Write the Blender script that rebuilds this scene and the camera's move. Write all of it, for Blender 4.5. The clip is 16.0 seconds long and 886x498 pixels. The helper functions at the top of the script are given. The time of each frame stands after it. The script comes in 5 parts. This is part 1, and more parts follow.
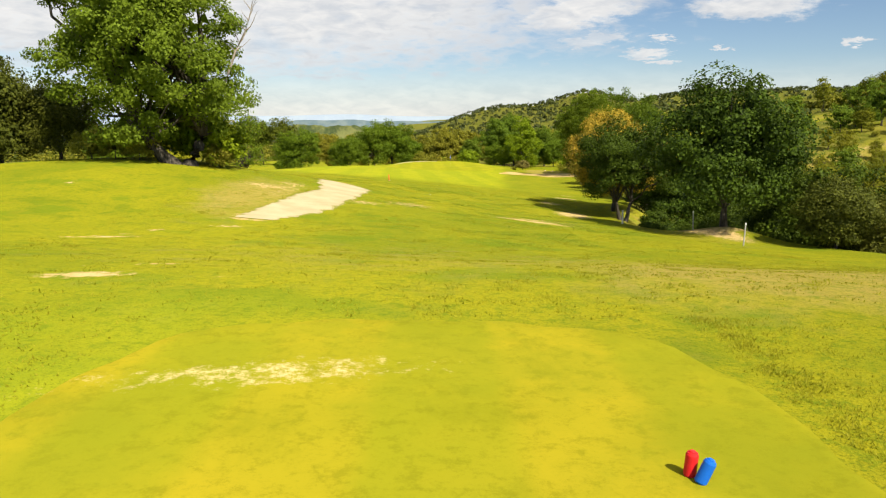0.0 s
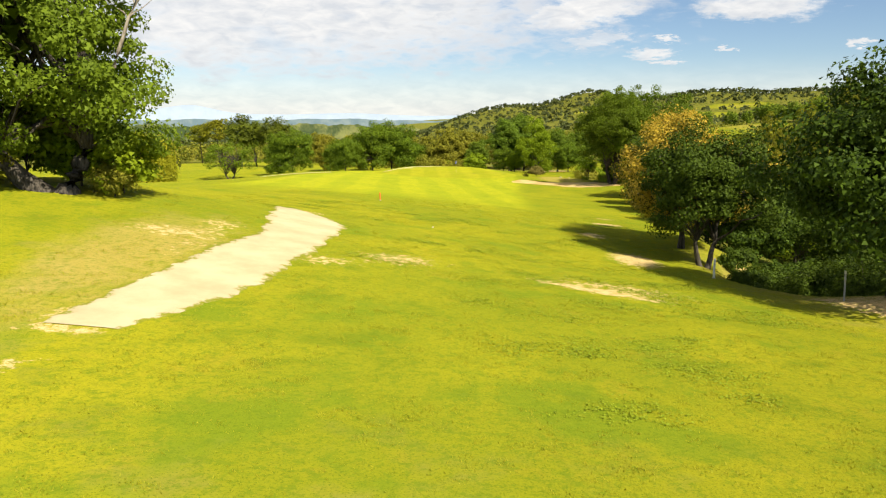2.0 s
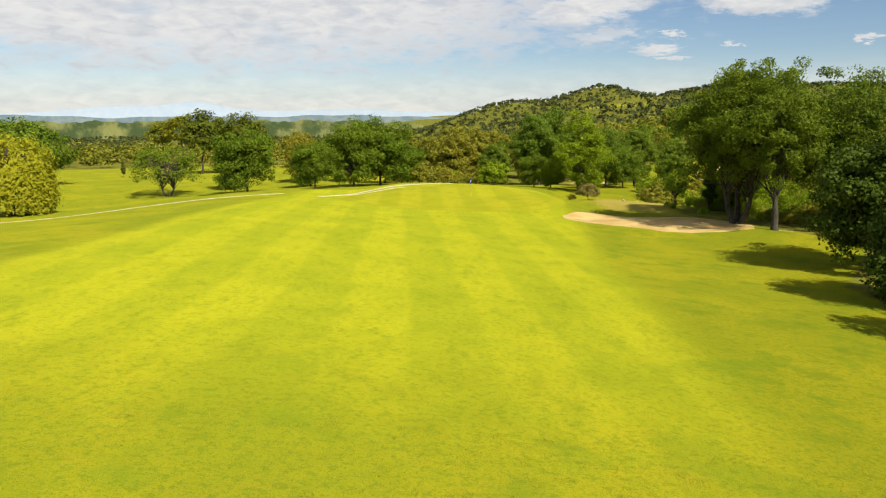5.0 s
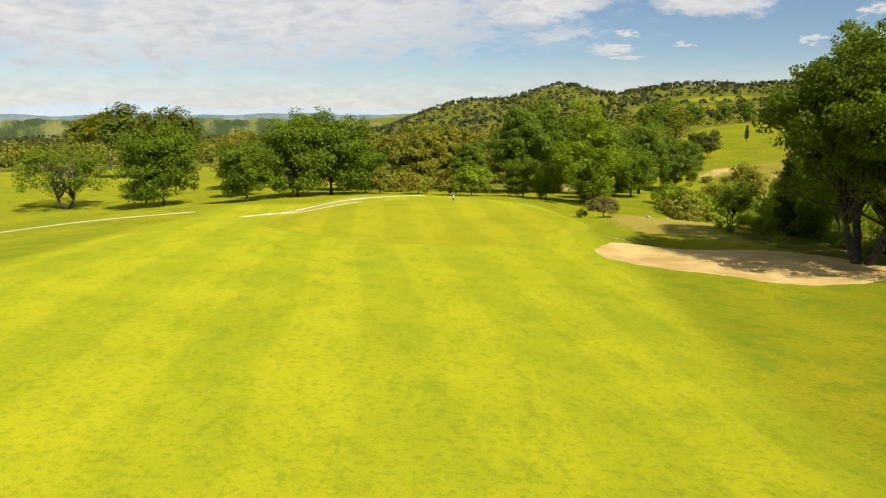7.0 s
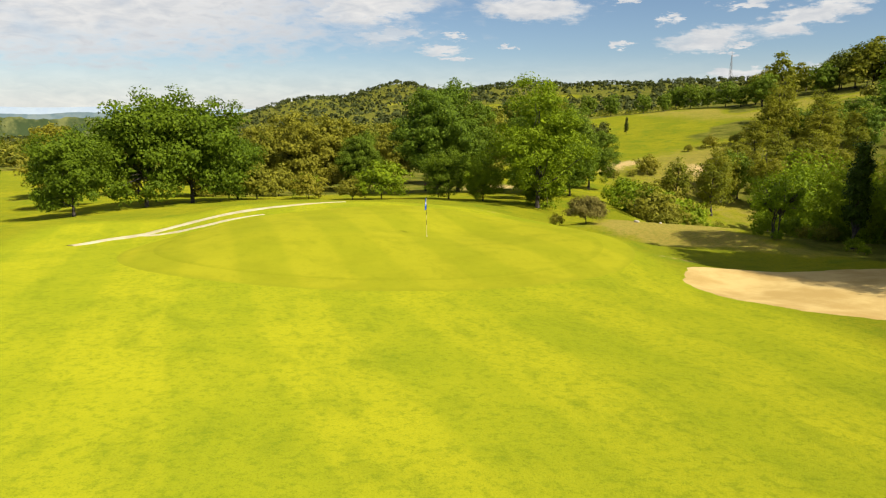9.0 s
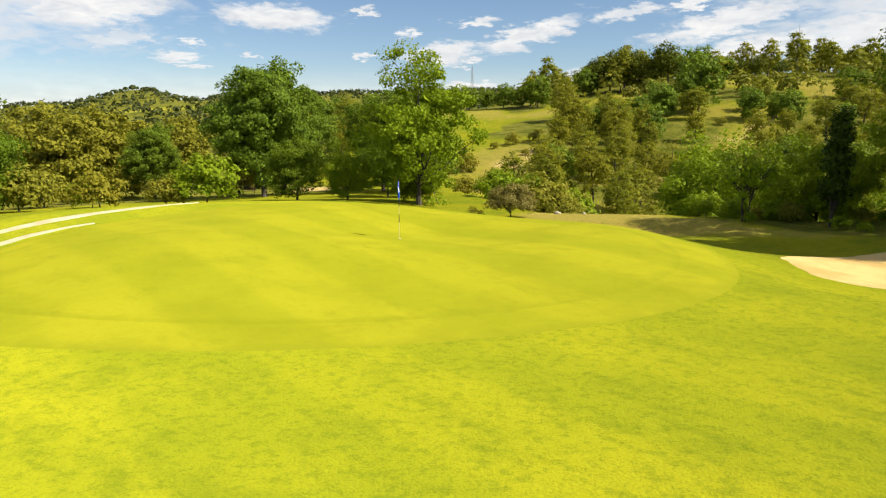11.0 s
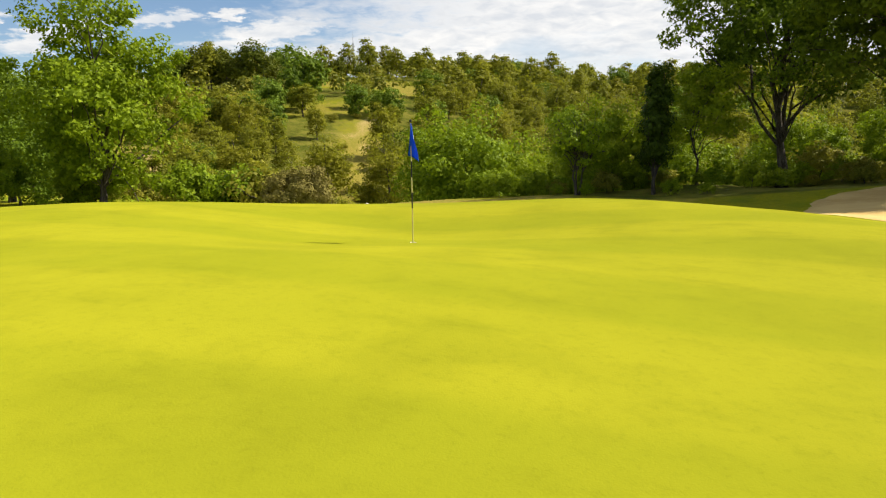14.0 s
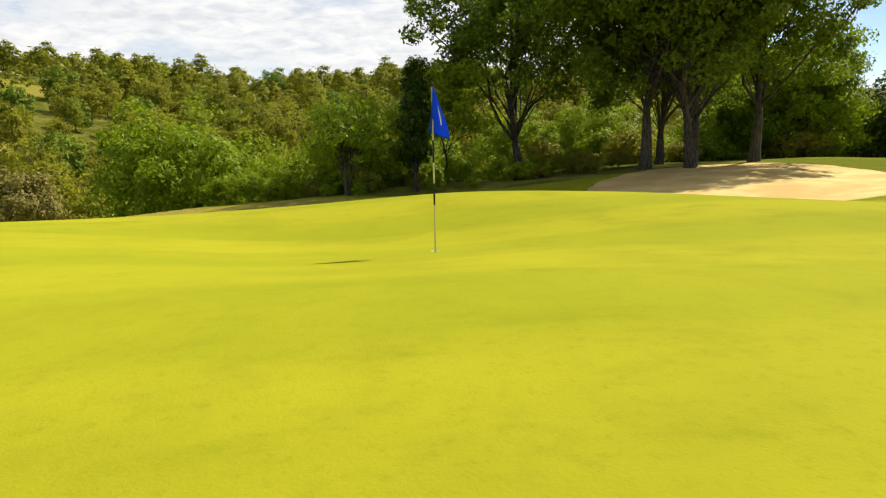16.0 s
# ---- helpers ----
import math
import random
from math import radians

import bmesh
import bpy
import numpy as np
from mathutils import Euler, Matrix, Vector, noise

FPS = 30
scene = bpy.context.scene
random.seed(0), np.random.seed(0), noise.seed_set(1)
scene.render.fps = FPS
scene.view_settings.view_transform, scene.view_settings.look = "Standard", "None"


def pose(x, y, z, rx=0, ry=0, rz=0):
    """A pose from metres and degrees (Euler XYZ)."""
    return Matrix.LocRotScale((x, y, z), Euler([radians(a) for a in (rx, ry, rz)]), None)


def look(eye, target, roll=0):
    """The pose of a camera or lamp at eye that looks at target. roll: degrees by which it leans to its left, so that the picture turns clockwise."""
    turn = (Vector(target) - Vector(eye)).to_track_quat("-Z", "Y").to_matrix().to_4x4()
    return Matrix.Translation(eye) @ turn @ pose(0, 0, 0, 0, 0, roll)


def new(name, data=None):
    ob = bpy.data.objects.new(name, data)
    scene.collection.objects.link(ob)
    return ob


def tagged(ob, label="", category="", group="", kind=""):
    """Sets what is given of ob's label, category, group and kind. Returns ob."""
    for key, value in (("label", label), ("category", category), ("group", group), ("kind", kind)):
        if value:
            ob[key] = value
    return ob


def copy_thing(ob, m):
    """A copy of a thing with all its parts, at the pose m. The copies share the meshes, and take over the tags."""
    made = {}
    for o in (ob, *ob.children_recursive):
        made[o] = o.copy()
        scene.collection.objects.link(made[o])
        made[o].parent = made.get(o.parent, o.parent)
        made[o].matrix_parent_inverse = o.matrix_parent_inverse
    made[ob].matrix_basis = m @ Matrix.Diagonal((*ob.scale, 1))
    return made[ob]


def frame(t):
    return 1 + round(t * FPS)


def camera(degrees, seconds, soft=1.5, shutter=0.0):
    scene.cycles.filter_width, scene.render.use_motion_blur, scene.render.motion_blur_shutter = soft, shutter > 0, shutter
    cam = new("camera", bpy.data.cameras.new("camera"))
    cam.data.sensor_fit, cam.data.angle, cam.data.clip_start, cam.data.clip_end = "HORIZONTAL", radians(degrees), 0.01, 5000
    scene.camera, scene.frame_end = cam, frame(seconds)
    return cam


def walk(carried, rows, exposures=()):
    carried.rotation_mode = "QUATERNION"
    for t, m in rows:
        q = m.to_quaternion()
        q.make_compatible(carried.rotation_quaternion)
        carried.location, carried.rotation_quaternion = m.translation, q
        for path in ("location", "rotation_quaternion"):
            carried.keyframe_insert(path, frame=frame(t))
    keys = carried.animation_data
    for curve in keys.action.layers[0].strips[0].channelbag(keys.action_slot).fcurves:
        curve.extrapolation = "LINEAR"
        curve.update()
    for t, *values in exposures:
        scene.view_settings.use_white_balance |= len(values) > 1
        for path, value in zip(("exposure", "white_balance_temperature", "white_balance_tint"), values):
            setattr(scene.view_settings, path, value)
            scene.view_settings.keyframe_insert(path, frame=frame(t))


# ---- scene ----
cam = camera(64.40, 16.0, soft=1.2)
# seconds, x, y, z, pitch, roll, yaw
PATH = [
    (0.0, 0.000, 0.000, 9.400, -10.532, 0.095, -0.080),
    (0.5, -0.055, 3.140, 9.482, -10.515, 0.049, -0.030),
    (1.0, -0.031, 6.297, 9.474, -10.458, 0.024, 0.017),
    (1.5, -0.134, 10.475, 9.531, -10.468, -0.084, 0.121),
    (2.0, -0.230, 15.531, 9.619, -10.582, -0.166, 0.204),
    (2.5, -0.356, 21.260, 9.540, -10.616, 0.001, 0.280),
    (3.0, -0.377, 28.103, 9.539, -10.697, 0.102, 0.426),
    (3.5, -0.332, 35.617, 9.526, -10.718, -0.036, 0.605),
    (4.0, -0.494, 44.311, 9.617, -10.884, -0.073, 0.697),
    (6.5, -1.214, 79.627, 8.798, -10.887, -0.155, -0.678),
    (7.0, -1.973, 84.453, 8.563, -10.993, -0.158, -2.744),
    (7.5, -3.424, 89.673, 8.279, -11.044, -0.064, -5.171),
    (8.0, -5.025, 95.067, 7.918, -11.150, -0.011, -8.004),
    (10.5, -11.175, 117.134, 4.629, -10.291, -0.285, -30.774),
    (11.0, -11.895, 120.437, 4.175, -10.169, -0.110, -35.849),
    (11.5, -12.191, 123.875, 3.682, -10.049, 0.071, -41.306),
    (12.0, -12.113, 127.000, 3.173, -9.922, 0.287, -46.604),
    (12.5, -11.974, 129.820, 2.723, -9.865, 0.456, -52.056),
    (13.0, -11.541, 132.556, 2.343, -9.827, 0.668, -57.681),
    (13.5, -10.753, 135.102, 2.167, -9.764, 0.750, -63.807),
    (14.0, -9.847, 137.333, 2.000, -9.704, 0.822, -70.627),
    (14.5, -8.971, 139.239, 1.849, -9.646, 0.911, -77.948),
    (15.0, -8.333, 140.793, 1.727, -9.596, 1.002, -85.089),
    (15.5, -7.801, 142.090, 1.642, -9.633, 1.067, -91.882),
    (16.0, -7.329, 143.275, 1.581, -9.664, 1.124, -98.837),
]
walk(cam, [(t, pose(x, y, z, 90 + pitch, roll, yaw)) for t, x, y, z, pitch, roll, yaw in PATH],
     [(0.0, 0.72), (0.5, 0.66), (2.0, 0.84), (3.0, 0.72), (3.5, 0.54), (4.0, 0.60), (7.0, 0.55), (8.0, 0.52), (11.0, 0.86), (12.0, 0.80), (13.0, 0.86), (14.0, 0.88), (16.0, 0.92)])

# ---- light: sun from the east-south-east of the hole, blue sky with drifting white cloud ----
SUN_TO = Vector((0.404, -0.565, 0.719)).normalized()
world = bpy.data.worlds.new("sky")
scene.world = world
world.use_nodes = True
wn, wl = world.node_tree.nodes, world.node_tree.links
wn.clear()


def wnode(kind, **inputs):
    n = wn.new(kind)
    for key, value in inputs.items():
        n.inputs[key.replace("_", " ")].default_value = value
    return n


def wmath(op, a, b=None, clamp=False):
    n = wn.new("ShaderNodeMath")
    n.operation, n.use_clamp = op, clamp
    for i, v in enumerate((a, b)):
        if v is None:
            continue
        if isinstance(v, (int, float)):
            n.inputs[i].default_value = v
        else:
            wl.new(v, n.inputs[i])
    return n.outputs[0]


sky = wn.new("ShaderNodeTexSky")
sky.sky_type, sky.sun_disc = "NISHITA", False
sky.sun_elevation = math.asin(SUN_TO.z)
sky.sun_rotation = math.atan2(SUN_TO.x, SUN_TO.y)
sky.air_density, sky.dust_density, sky.ozone_density = 0.85, 0.15, 3.0
coord = wn.new("ShaderNodeTexCoord")
split = wn.new("ShaderNodeSeparateXYZ")
wl.new(coord.outputs["Generated"], split.inputs[0])
dx, dy, dz = split.outputs
# high overhead the clouds lie on a flat sheet
lift = wmath("MAXIMUM", wmath("ADD", dz, 0.20), 0.10)
flat = wn.new("ShaderNodeCombineXYZ")
wl.new(wmath("DIVIDE", dx, lift), flat.inputs[0])
wl.new(wmath("DIVIDE", dy, lift), flat.inputs[1])
puff = wnode("ShaderNodeTexNoise", Scale=1.7, Detail=9.0, Roughness=0.55, Distortion=0.3)
wl.new(flat.outputs[0], puff.inputs["Vector"])


def wrange(v, lo, hi, to_lo=0.0, to_hi=1.0):
    n = wn.new("ShaderNodeMapRange")
    n.interpolation_type = "SMOOTHSTEP"
    n.inputs["From Min"].default_value, n.inputs["From Max"].default_value = lo, hi
    n.inputs["To Min"].default_value, n.inputs["To Max"].default_value = to_lo, to_hi
    wl.new(v, n.inputs["Value"])
    return n.outputs[0]


overhead = wmath("MULTIPLY", wrange(puff.outputs[0], 0.44, 0.56), wrange(dz, 0.17, 0.27))
# low clouds by bearing and elevation in degrees, their edges torn by noise
bearing = wmath("MULTIPLY", wmath("ARCTAN2", dx, dy), 57.3)
rise_deg = wmath("MULTIPLY", wmath("ARCSINE", dz), 57.3)
low = wn.new("ShaderNodeCombineXYZ")
wl.new(bearing, low.inputs[0])
wl.new(rise_deg, low.inputs[1])
squash = wn.new("ShaderNodeMapping")
squash.inputs["Scale"].default_value = (0.16, 0.50, 1.0)
wl.new(low.outputs[0], squash.inputs["Vector"])
torn = wnode("ShaderNodeTexNoise", Scale=1.3, Detail=9.0, Roughness=0.60, Distortion=0.25)
wl.new(squash.outputs[0], torn.inputs["Vector"])
curd = wnode("ShaderNodeTexNoise", Scale=3.4, Detail=7.0, Roughness=0.55, Distortion=0.5)
wl.new(squash.outputs[0], curd.inputs["Vector"])
fray = wnode("ShaderNodeTexNoise", Scale=3.6, Detail=7.0, Roughness=0.66)
wl.new(squash.outputs[0], fray.inputs["Vector"])
jolt = wn.new("ShaderNodeVectorMath")
jolt.operation = "MULTIPLY_ADD"
jolt.inputs[1].default_value, jolt.inputs[2].default_value = (6.0, 2.1, 0.0), (-3.0, -1.05, 0.0)
wl.new(fray.outputs["Color"], jolt.inputs[0])
drift = wn.new("ShaderNodeVectorMath")
drift.operation = "ADD"
wl.new(low.outputs[0], drift.inputs[0])
wl.new(jolt.outputs[0], drift.inputs[1])
# bearing, elevation, half width, half height, tilt
CLOUDS = [(-20, 8.6, 34, 6.0, 0), (10.2, 7.9, 5.2, 1.5, 5), (11.8, 5.9, 2.8, 0.55, 4), (15.8, 4.85, 1.9, 0.42, 0), (16.8, 5.94, 1.0, 0.25, 0), (17.0, 4.1, 1.1, 0.2, 0), (23.0, 7.9, 4.6, 1.0, -4),
          (29.7, 8.4, 0.9, 0.4, 10), (33.0, 6.8, 0.9, 0.35, 8), (29.6, 5.1, 0.75, 0.27, 0), (20.9, 5.1, 0.45, 0.2, 0), (38.3, 7.64, 1.7, 0.36, 3), (35.6, 5.3, 3.2, 0.85, 10), (42.6, 6.75, 4.6, 0.85, 17), (49.8, 8.15, 2.6, 0.55, 10),
          (38.2, 4.7, 1.2, 0.24, 5), (38.3, 2.8, 2.4, 0.6, 0), (46, 3.1, 4.0, 0.8, 0), (57.0, 7.2, 5.6, 1.0, 12), (59.5, 5.4, 6.0, 1.0, 8), (54.6, 8.6, 1.6, 0.4, 6), (92, 8.4, 33, 6.4, 0), (71, 6.2, 11, 2.6, 4)]
nearest = None
for az, el, half, tall, tilt in CLOUDS:
    spot = wn.new("ShaderNodeMapping")
    spot.vector_type = "TEXTURE"
    spot.inputs["Location"].default_value = (az, el, 0)
    spot.inputs["Rotation"].default_value = (0, 0, radians(tilt))
    spot.inputs["Scale"].default_value = (half, tall, 1)
    wl.new(drift.outputs[0], spot.inputs["Vector"])
    away = wn.new("ShaderNodeVectorMath")
    away.operation = "LENGTH"
    wl.new(spot.outputs[0], away.inputs[0])
    nearest = away.outputs["Value"] if nearest is None else wmath("MINIMUM", nearest, away.outputs["Value"])
ragged = wmath("ADD", nearest, wmath("ADD", wmath("MULTIPLY", wmath("SUBTRACT", torn.outputs[0], 0.5), 0.9), wmath("MULTIPLY", wmath("SUBTRACT", curd.outputs[0], 0.5), 0.9)))
bank = wmath("MULTIPLY", wrange(ragged, 1.20, 0.55), 0.96)
hole = wnode("ShaderNodeTexNoise", Scale=0.55, Detail=5.0, Roughness=0.55, Distortion=0.4)
wl.new(squash.outputs[0], hole.inputs["Vector"])
bank = wmath("MULTIPLY", bank, wrange(hole.outputs[0], 0.30, 0.47, 0.62, 1.0))
haze = wrange(dz, 0.085, 0.0, 0.0, 0.72)
thick = wmath("MAXIMUM", wmath("MAXIMUM", overhead, bank), haze)
shade = wn.new("ShaderNodeMix")
shade.data_type = "RGBA"
shade.inputs[6].default_value, shade.inputs[7].default_value = (6.7, 6.9, 7.2, 1), (9.1, 8.9, 8.6, 1)
lit = wn.new("ShaderNodeMapRange")
lit.inputs["From Min"].default_value, lit.inputs["From Max"].default_value = 0.38, 0.62
wl.new(wmath("ADD", wmath("MULTIPLY", curd.outputs[0], 0.6), wmath("MULTIPLY", torn.outputs[0], 0.4)), lit.inputs["Value"])
wl.new(lit.outputs[0], shade.inputs[0])
mixed = wn.new("ShaderNodeMix")
mixed.data_type = "RGBA"
wl.new(thick, mixed.inputs[0])
wl.new(sky.outputs[0], mixed.inputs[6])
wl.new(shade.outputs[2], mixed.inputs[7])
back = wnode("ShaderNodeBackground", Strength=0.062)
wl.new(mixed.outputs[2], back.inputs[0])
wout = wn.new("ShaderNodeOutputWorld")
wl.new(back.outputs[0], wout.inputs[0])

sun = new("sun", bpy.data.lights.new("sun", "SUN"))
sun.data.energy, sun.data.angle, sun.data.color = 5.0, radians(0.6), (1.0, 0.915, 0.74)
sun.matrix_world = look(SUN_TO * 100, (0, 0, 0))


# ---- materials ----
class Mat:
    """A node material with a few shorthands."""

    def __init__(self, name):
        self.m = bpy.data.materials.new(name)
        self.m.use_nodes = True
        self.t = self.m.node_tree
        self.b = self.t.nodes["Principled BSDF"]
        self.out = self.t.nodes["Material Output"]
        self.b.inputs["Specular IOR Level"].default_value = 0.12

    def node(self, kind, **inputs):
        n = self.t.nodes.new(kind)
        for key, v in inputs.items():
            self.put(v, n.inputs[int(key[1:]) if key[0] == "i" and key[1:].isdigit() else key.replace("_", " ")])
        return n

    def put(self, v, socket):
        if isinstance(v, bpy.types.NodeSocket):
            self.t.links.new(v, socket)
        else:
            socket.default_value = v

    def where(self, scale=(1, 1, 1), turn=0.0):
        c = self.t.nodes.new("ShaderNodeTexCoord")
        mp = self.node("ShaderNodeMapping", Vector=c.outputs["Object"], Scale=scale)
        mp.inputs["Rotation"].default_value = (0, 0, radians(turn))
        return mp.outputs[0]

    def noise(self, scale, detail=4.0, rough=0.55, vector=None):
        return self.node("ShaderNodeTexNoise", Vector=vector or self.where(), Scale=scale, Detail=detail, Roughness=rough).outputs[0]

    def ramp(self, v, lo, hi, to_lo=0.0, to_hi=1.0):
        n = self.node("ShaderNodeMapRange", Value=v, From_Min=lo, From_Max=hi, To_Min=to_lo, To_Max=to_hi)
        n.interpolation_type = "SMOOTHSTEP"
        return n.outputs[0]

    def math(self, op, a, b=0.0):
        n = self.t.nodes.new("ShaderNodeMath")
        n.operation = op
        self.put(a, n.inputs[0])
        self.put(b, n.inputs[1])
        return n.outputs[0]

    def mix(self, f, a, b):
        n = self.t.nodes.new("ShaderNodeMix")
        n.data_type = "RGBA"
        for v, i in ((f, 0), (a, 6), (b, 7)):
            self.put(v if not isinstance(v, tuple) else (*v, 1)[:4], n.inputs[i])
        return n.outputs[2]

    def attr(self, name):
        n = self.t.nodes.new("ShaderNodeAttribute")
        n.attribute_name = name
        return n

    def bump(self, v, strength, distance):
        n = self.node("ShaderNodeBump", Height=v, Strength=strength, Distance=distance)
        self.put(n.outputs[0], self.b.inputs["Normal"])

    def done(self, colour, rough=0.9):
        self.put(colour if not isinstance(colour, tuple) else (*colour, 1)[:4], self.b.inputs["Base Color"])
        self.put(rough, self.b.inputs["Roughness"])
        return self.m


def turf_colours(M, lush, pale, dark, vector=None):
    """Mown or rough turf: broad worn patches, streaks and fine blades."""
    broad = M.noise(0.11, 3.0, 0.6)
    patch = M.noise(0.7, 5.0, 0.62)
    fine = M.noise(9.0, 5.0, 0.7)
    c = M.mix(M.ramp(broad, 0.36, 0.64), lush, pale)
    c = M.mix(M.math("MULTIPLY", M.ramp(patch, 0.50, 0.72), 0.55), c, dark)
    return M.mix(M.math("MULTIPLY", M.ramp(fine, 0.45, 0.75), 0.45), c, dark), patch, fine


GRASS_LUSH, GRASS_PALE, GRASS_DARK = (0.187, 0.197, 0.009), (0.257, 0.240, 0.010), (0.084, 0.128, 0.007)


def ground_material():
    M = Mat("turf and land")
    zone = M.attr("zone")
    parts = M.node("ShaderNodeSeparateColor", Color=zone.outputs["Color"])
    fair, dry, wood = parts.outputs
    dirt = zone.outputs["Alpha"]
    rough_c, patch, fine = turf_colours(M, GRASS_LUSH, GRASS_PALE, GRASS_DARK)
    clover = M.ramp(M.noise(0.33, 4.0, 0.6), 0.52, 0.66)
    rough_c = M.mix(M.math("MULTIPLY", clover, 0.6), rough_c, (0.110, 0.165, 0.009))
    ruddy = M.math("MULTIPLY", M.ramp(M.noise(0.55, 6.0, 0.75), 0.54, 0.70), 0.28)
    rough_c = M.mix(ruddy, rough_c, (0.300, 0.205, 0.020))
    # mowing stripes down the fairway
    stripe = M.node("ShaderNodeTexWave", Vector=M.where(turn=-4), Scale=0.062, Distortion=0.7, Detail=2.0)
    stripe.wave_profile = "SIN"
    band = M.ramp(stripe.outputs["Fac"], 0.35, 0.65)
    band = M.math("ADD", M.math("MULTIPLY", band, 0.48), M.math("MULTIPLY", M.ramp(M.noise(0.22, 4.0, 0.6), 0.35, 0.65), 0.52))
    fair_c = M.mix(band, (0.230, 0.256, 0.010), (0.314, 0.314, 0.012))
    fair_c = M.mix(M.math("MULTIPLY", M.ramp(M.noise(1.1, 6.0, 0.7, M.where(scale=(1.0, 0.45, 1.0), turn=18)), 0.46, 0.74), 0.6), fair_c, (0.150, 0.186, 0.009))
    fair_c = M.mix(M.math("MULTIPLY", M.ramp(fine, 0.5, 0.8), 0.25), fair_c, (0.15, 0.19, 0.014))
    c = M.mix(M.ramp(M.math("ADD", fair, M.math("MULTIPLY", M.math("SUBTRACT", patch, 0.5), 0.6)), 0.15, 0.85), rough_c, fair_c)
    straw = M.mix(M.noise(1.7, 5.0, 0.65), (0.268, 0.212, 0.036), (0.365, 0.272, 0.080))
    c = M.mix(M.math("MULTIPLY", M.ramp(M.math("ADD", dry, M.math("MULTIPLY", M.math("SUBTRACT", patch, 0.5), 0.7)), 0.35, 0.75), 0.85), c, straw)
    forest = M.mix(M.ramp(M.noise(0.25, 6.0, 0.7), 0.35, 0.65), (0.062, 0.070, 0.010), (0.190, 0.168, 0.032))
    c = M.mix(M.ramp(M.math("ADD", wood, M.math("MULTIPLY", M.math("SUBTRACT", patch, 0.5), 0.4)), 0.35, 0.65), c, forest)
    soil = M.mix(M.noise(3.0, 6.0, 0.7), (0.42, 0.265, 0.095), (0.62, 0.47, 0.235))
    crumbs = M.math("ADD", M.math("MULTIPLY", M.math("SUBTRACT", M.noise(3.6, 7.0, 0.75), 0.5), 1.7), dirt)
    c = M.mix(M.ramp(crumbs, 0.42, 0.62), c, soil)
    speck = M.noise(26.0, 3.0, 0.7)
    c = M.mix(M.math("MULTIPLY", M.ramp(speck, 0.5, 0.72), M.ramp(fair, 0.2, 0.7, 0.85, 0.44)), c, (0.070, 0.104, 0.006))
    tuft = M.ramp(M.noise(4.6, 8.0, 0.8), 0.49, 0.60)
    c = M.mix(M.math("MULTIPLY", tuft, M.ramp(fair, 0.2, 0.7, 0.6, 0.42)), c, (0.100, 0.146, 0.008))
    M.b.inputs["Diffuse Roughness"].default_value = 0.6
    M.b.inputs["Specular IOR Level"].default_value = 0.02
    M.bump(M.math("ADD", M.noise(24.0, 3.0, 0.7), M.math("MULTIPLY", M.noise(4.0, 4.0, 0.6), 1.4)), 0.55, 0.05)
    return M.done(c, 0.95)


def green_material(name, lush, pale, turn, period, worn=True, soft=0.1, edge=(0.18, 0.215, 0.011), mottle=0.15, fade=False):
    M = Mat(name)
    stripe = M.node("ShaderNodeTexWave", Vector=M.where(turn=turn), Scale=period, Distortion=0.5, Detail=1.0)
    band = M.ramp(stripe.outputs["Fac"], 0.3, 0.7)
    band = M.math("ADD", M.math("MULTIPLY", band, 0.62), M.math("MULTIPLY", M.ramp(M.noise(0.3, 4.0, 0.6), 0.35, 0.65), 0.38))
    c = M.mix(band, lush, pale)
    c = M.mix(M.math("MULTIPLY", M.ramp(M.noise(0.5, 4.0, 0.6), 0.45, 0.7), 0.4), c, tuple(0.8 * v for v in lush))
    c = M.mix(M.math("MULTIPLY", M.ramp(M.noise(14.0, 5.0, 0.75), 0.5, 0.75), 0.36), c, tuple(0.7 * v for v in lush))
    c = M.mix(M.math("MULTIPLY", M.ramp(M.noise(1.6, 6.0, 0.7, M.where(scale=(1.0, 0.5, 1.0), turn=30)), 0.5, 0.72), 0.38), c, tuple(0.74 * v for v in lush))
    zone = M.attr("zone")
    crumbs = M.math("ADD", M.math("MULTIPLY", M.math("SUBTRACT", M.noise(4.2, 8.0, 0.85), 0.5), 2.8), zone.outputs["Alpha"])
    tuft = M.ramp(M.noise(3.4, 8.0, 0.78), 0.48, 0.64)
    c = M.mix(M.math("MULTIPLY", tuft, mottle), c, tuple(0.6 * v for v in lush))
    rim = M.math("ADD", zone.outputs["Color"], M.math("MULTIPLY", M.math("SUBTRACT", M.noise(0.9, 6.0, 0.7), 0.5), soft * 2.0))
    line = M.ramp(rim, 1.0 - soft, 1.0)
    if fade:
        line = M.math("MULTIPLY", M.ramp(rim, 1.0 - soft, 1.0 - 0.45 * soft), M.ramp(rim, 1.0 - 0.4 * soft, 1.0 + 0.05 * soft, 0.42, 0.0))
    c = M.mix(line, c, edge)
    c = M.mix(M.ramp(crumbs, 0.5, 0.95) if worn else 0.0, c, M.mix(M.noise(5.0, 5.0, 0.7), (0.40, 0.31, 0.09), (0.62, 0.52, 0.26)))
    M.b.inputs["Diffuse Roughness"].default_value = 0.25
    M.b.inputs["Specular IOR Level"].default_value = 0.02
    M.bump(M.noise(60.0, 2.0, 0.6), 0.25, 0.01)
    return M.done(c, 0.9)


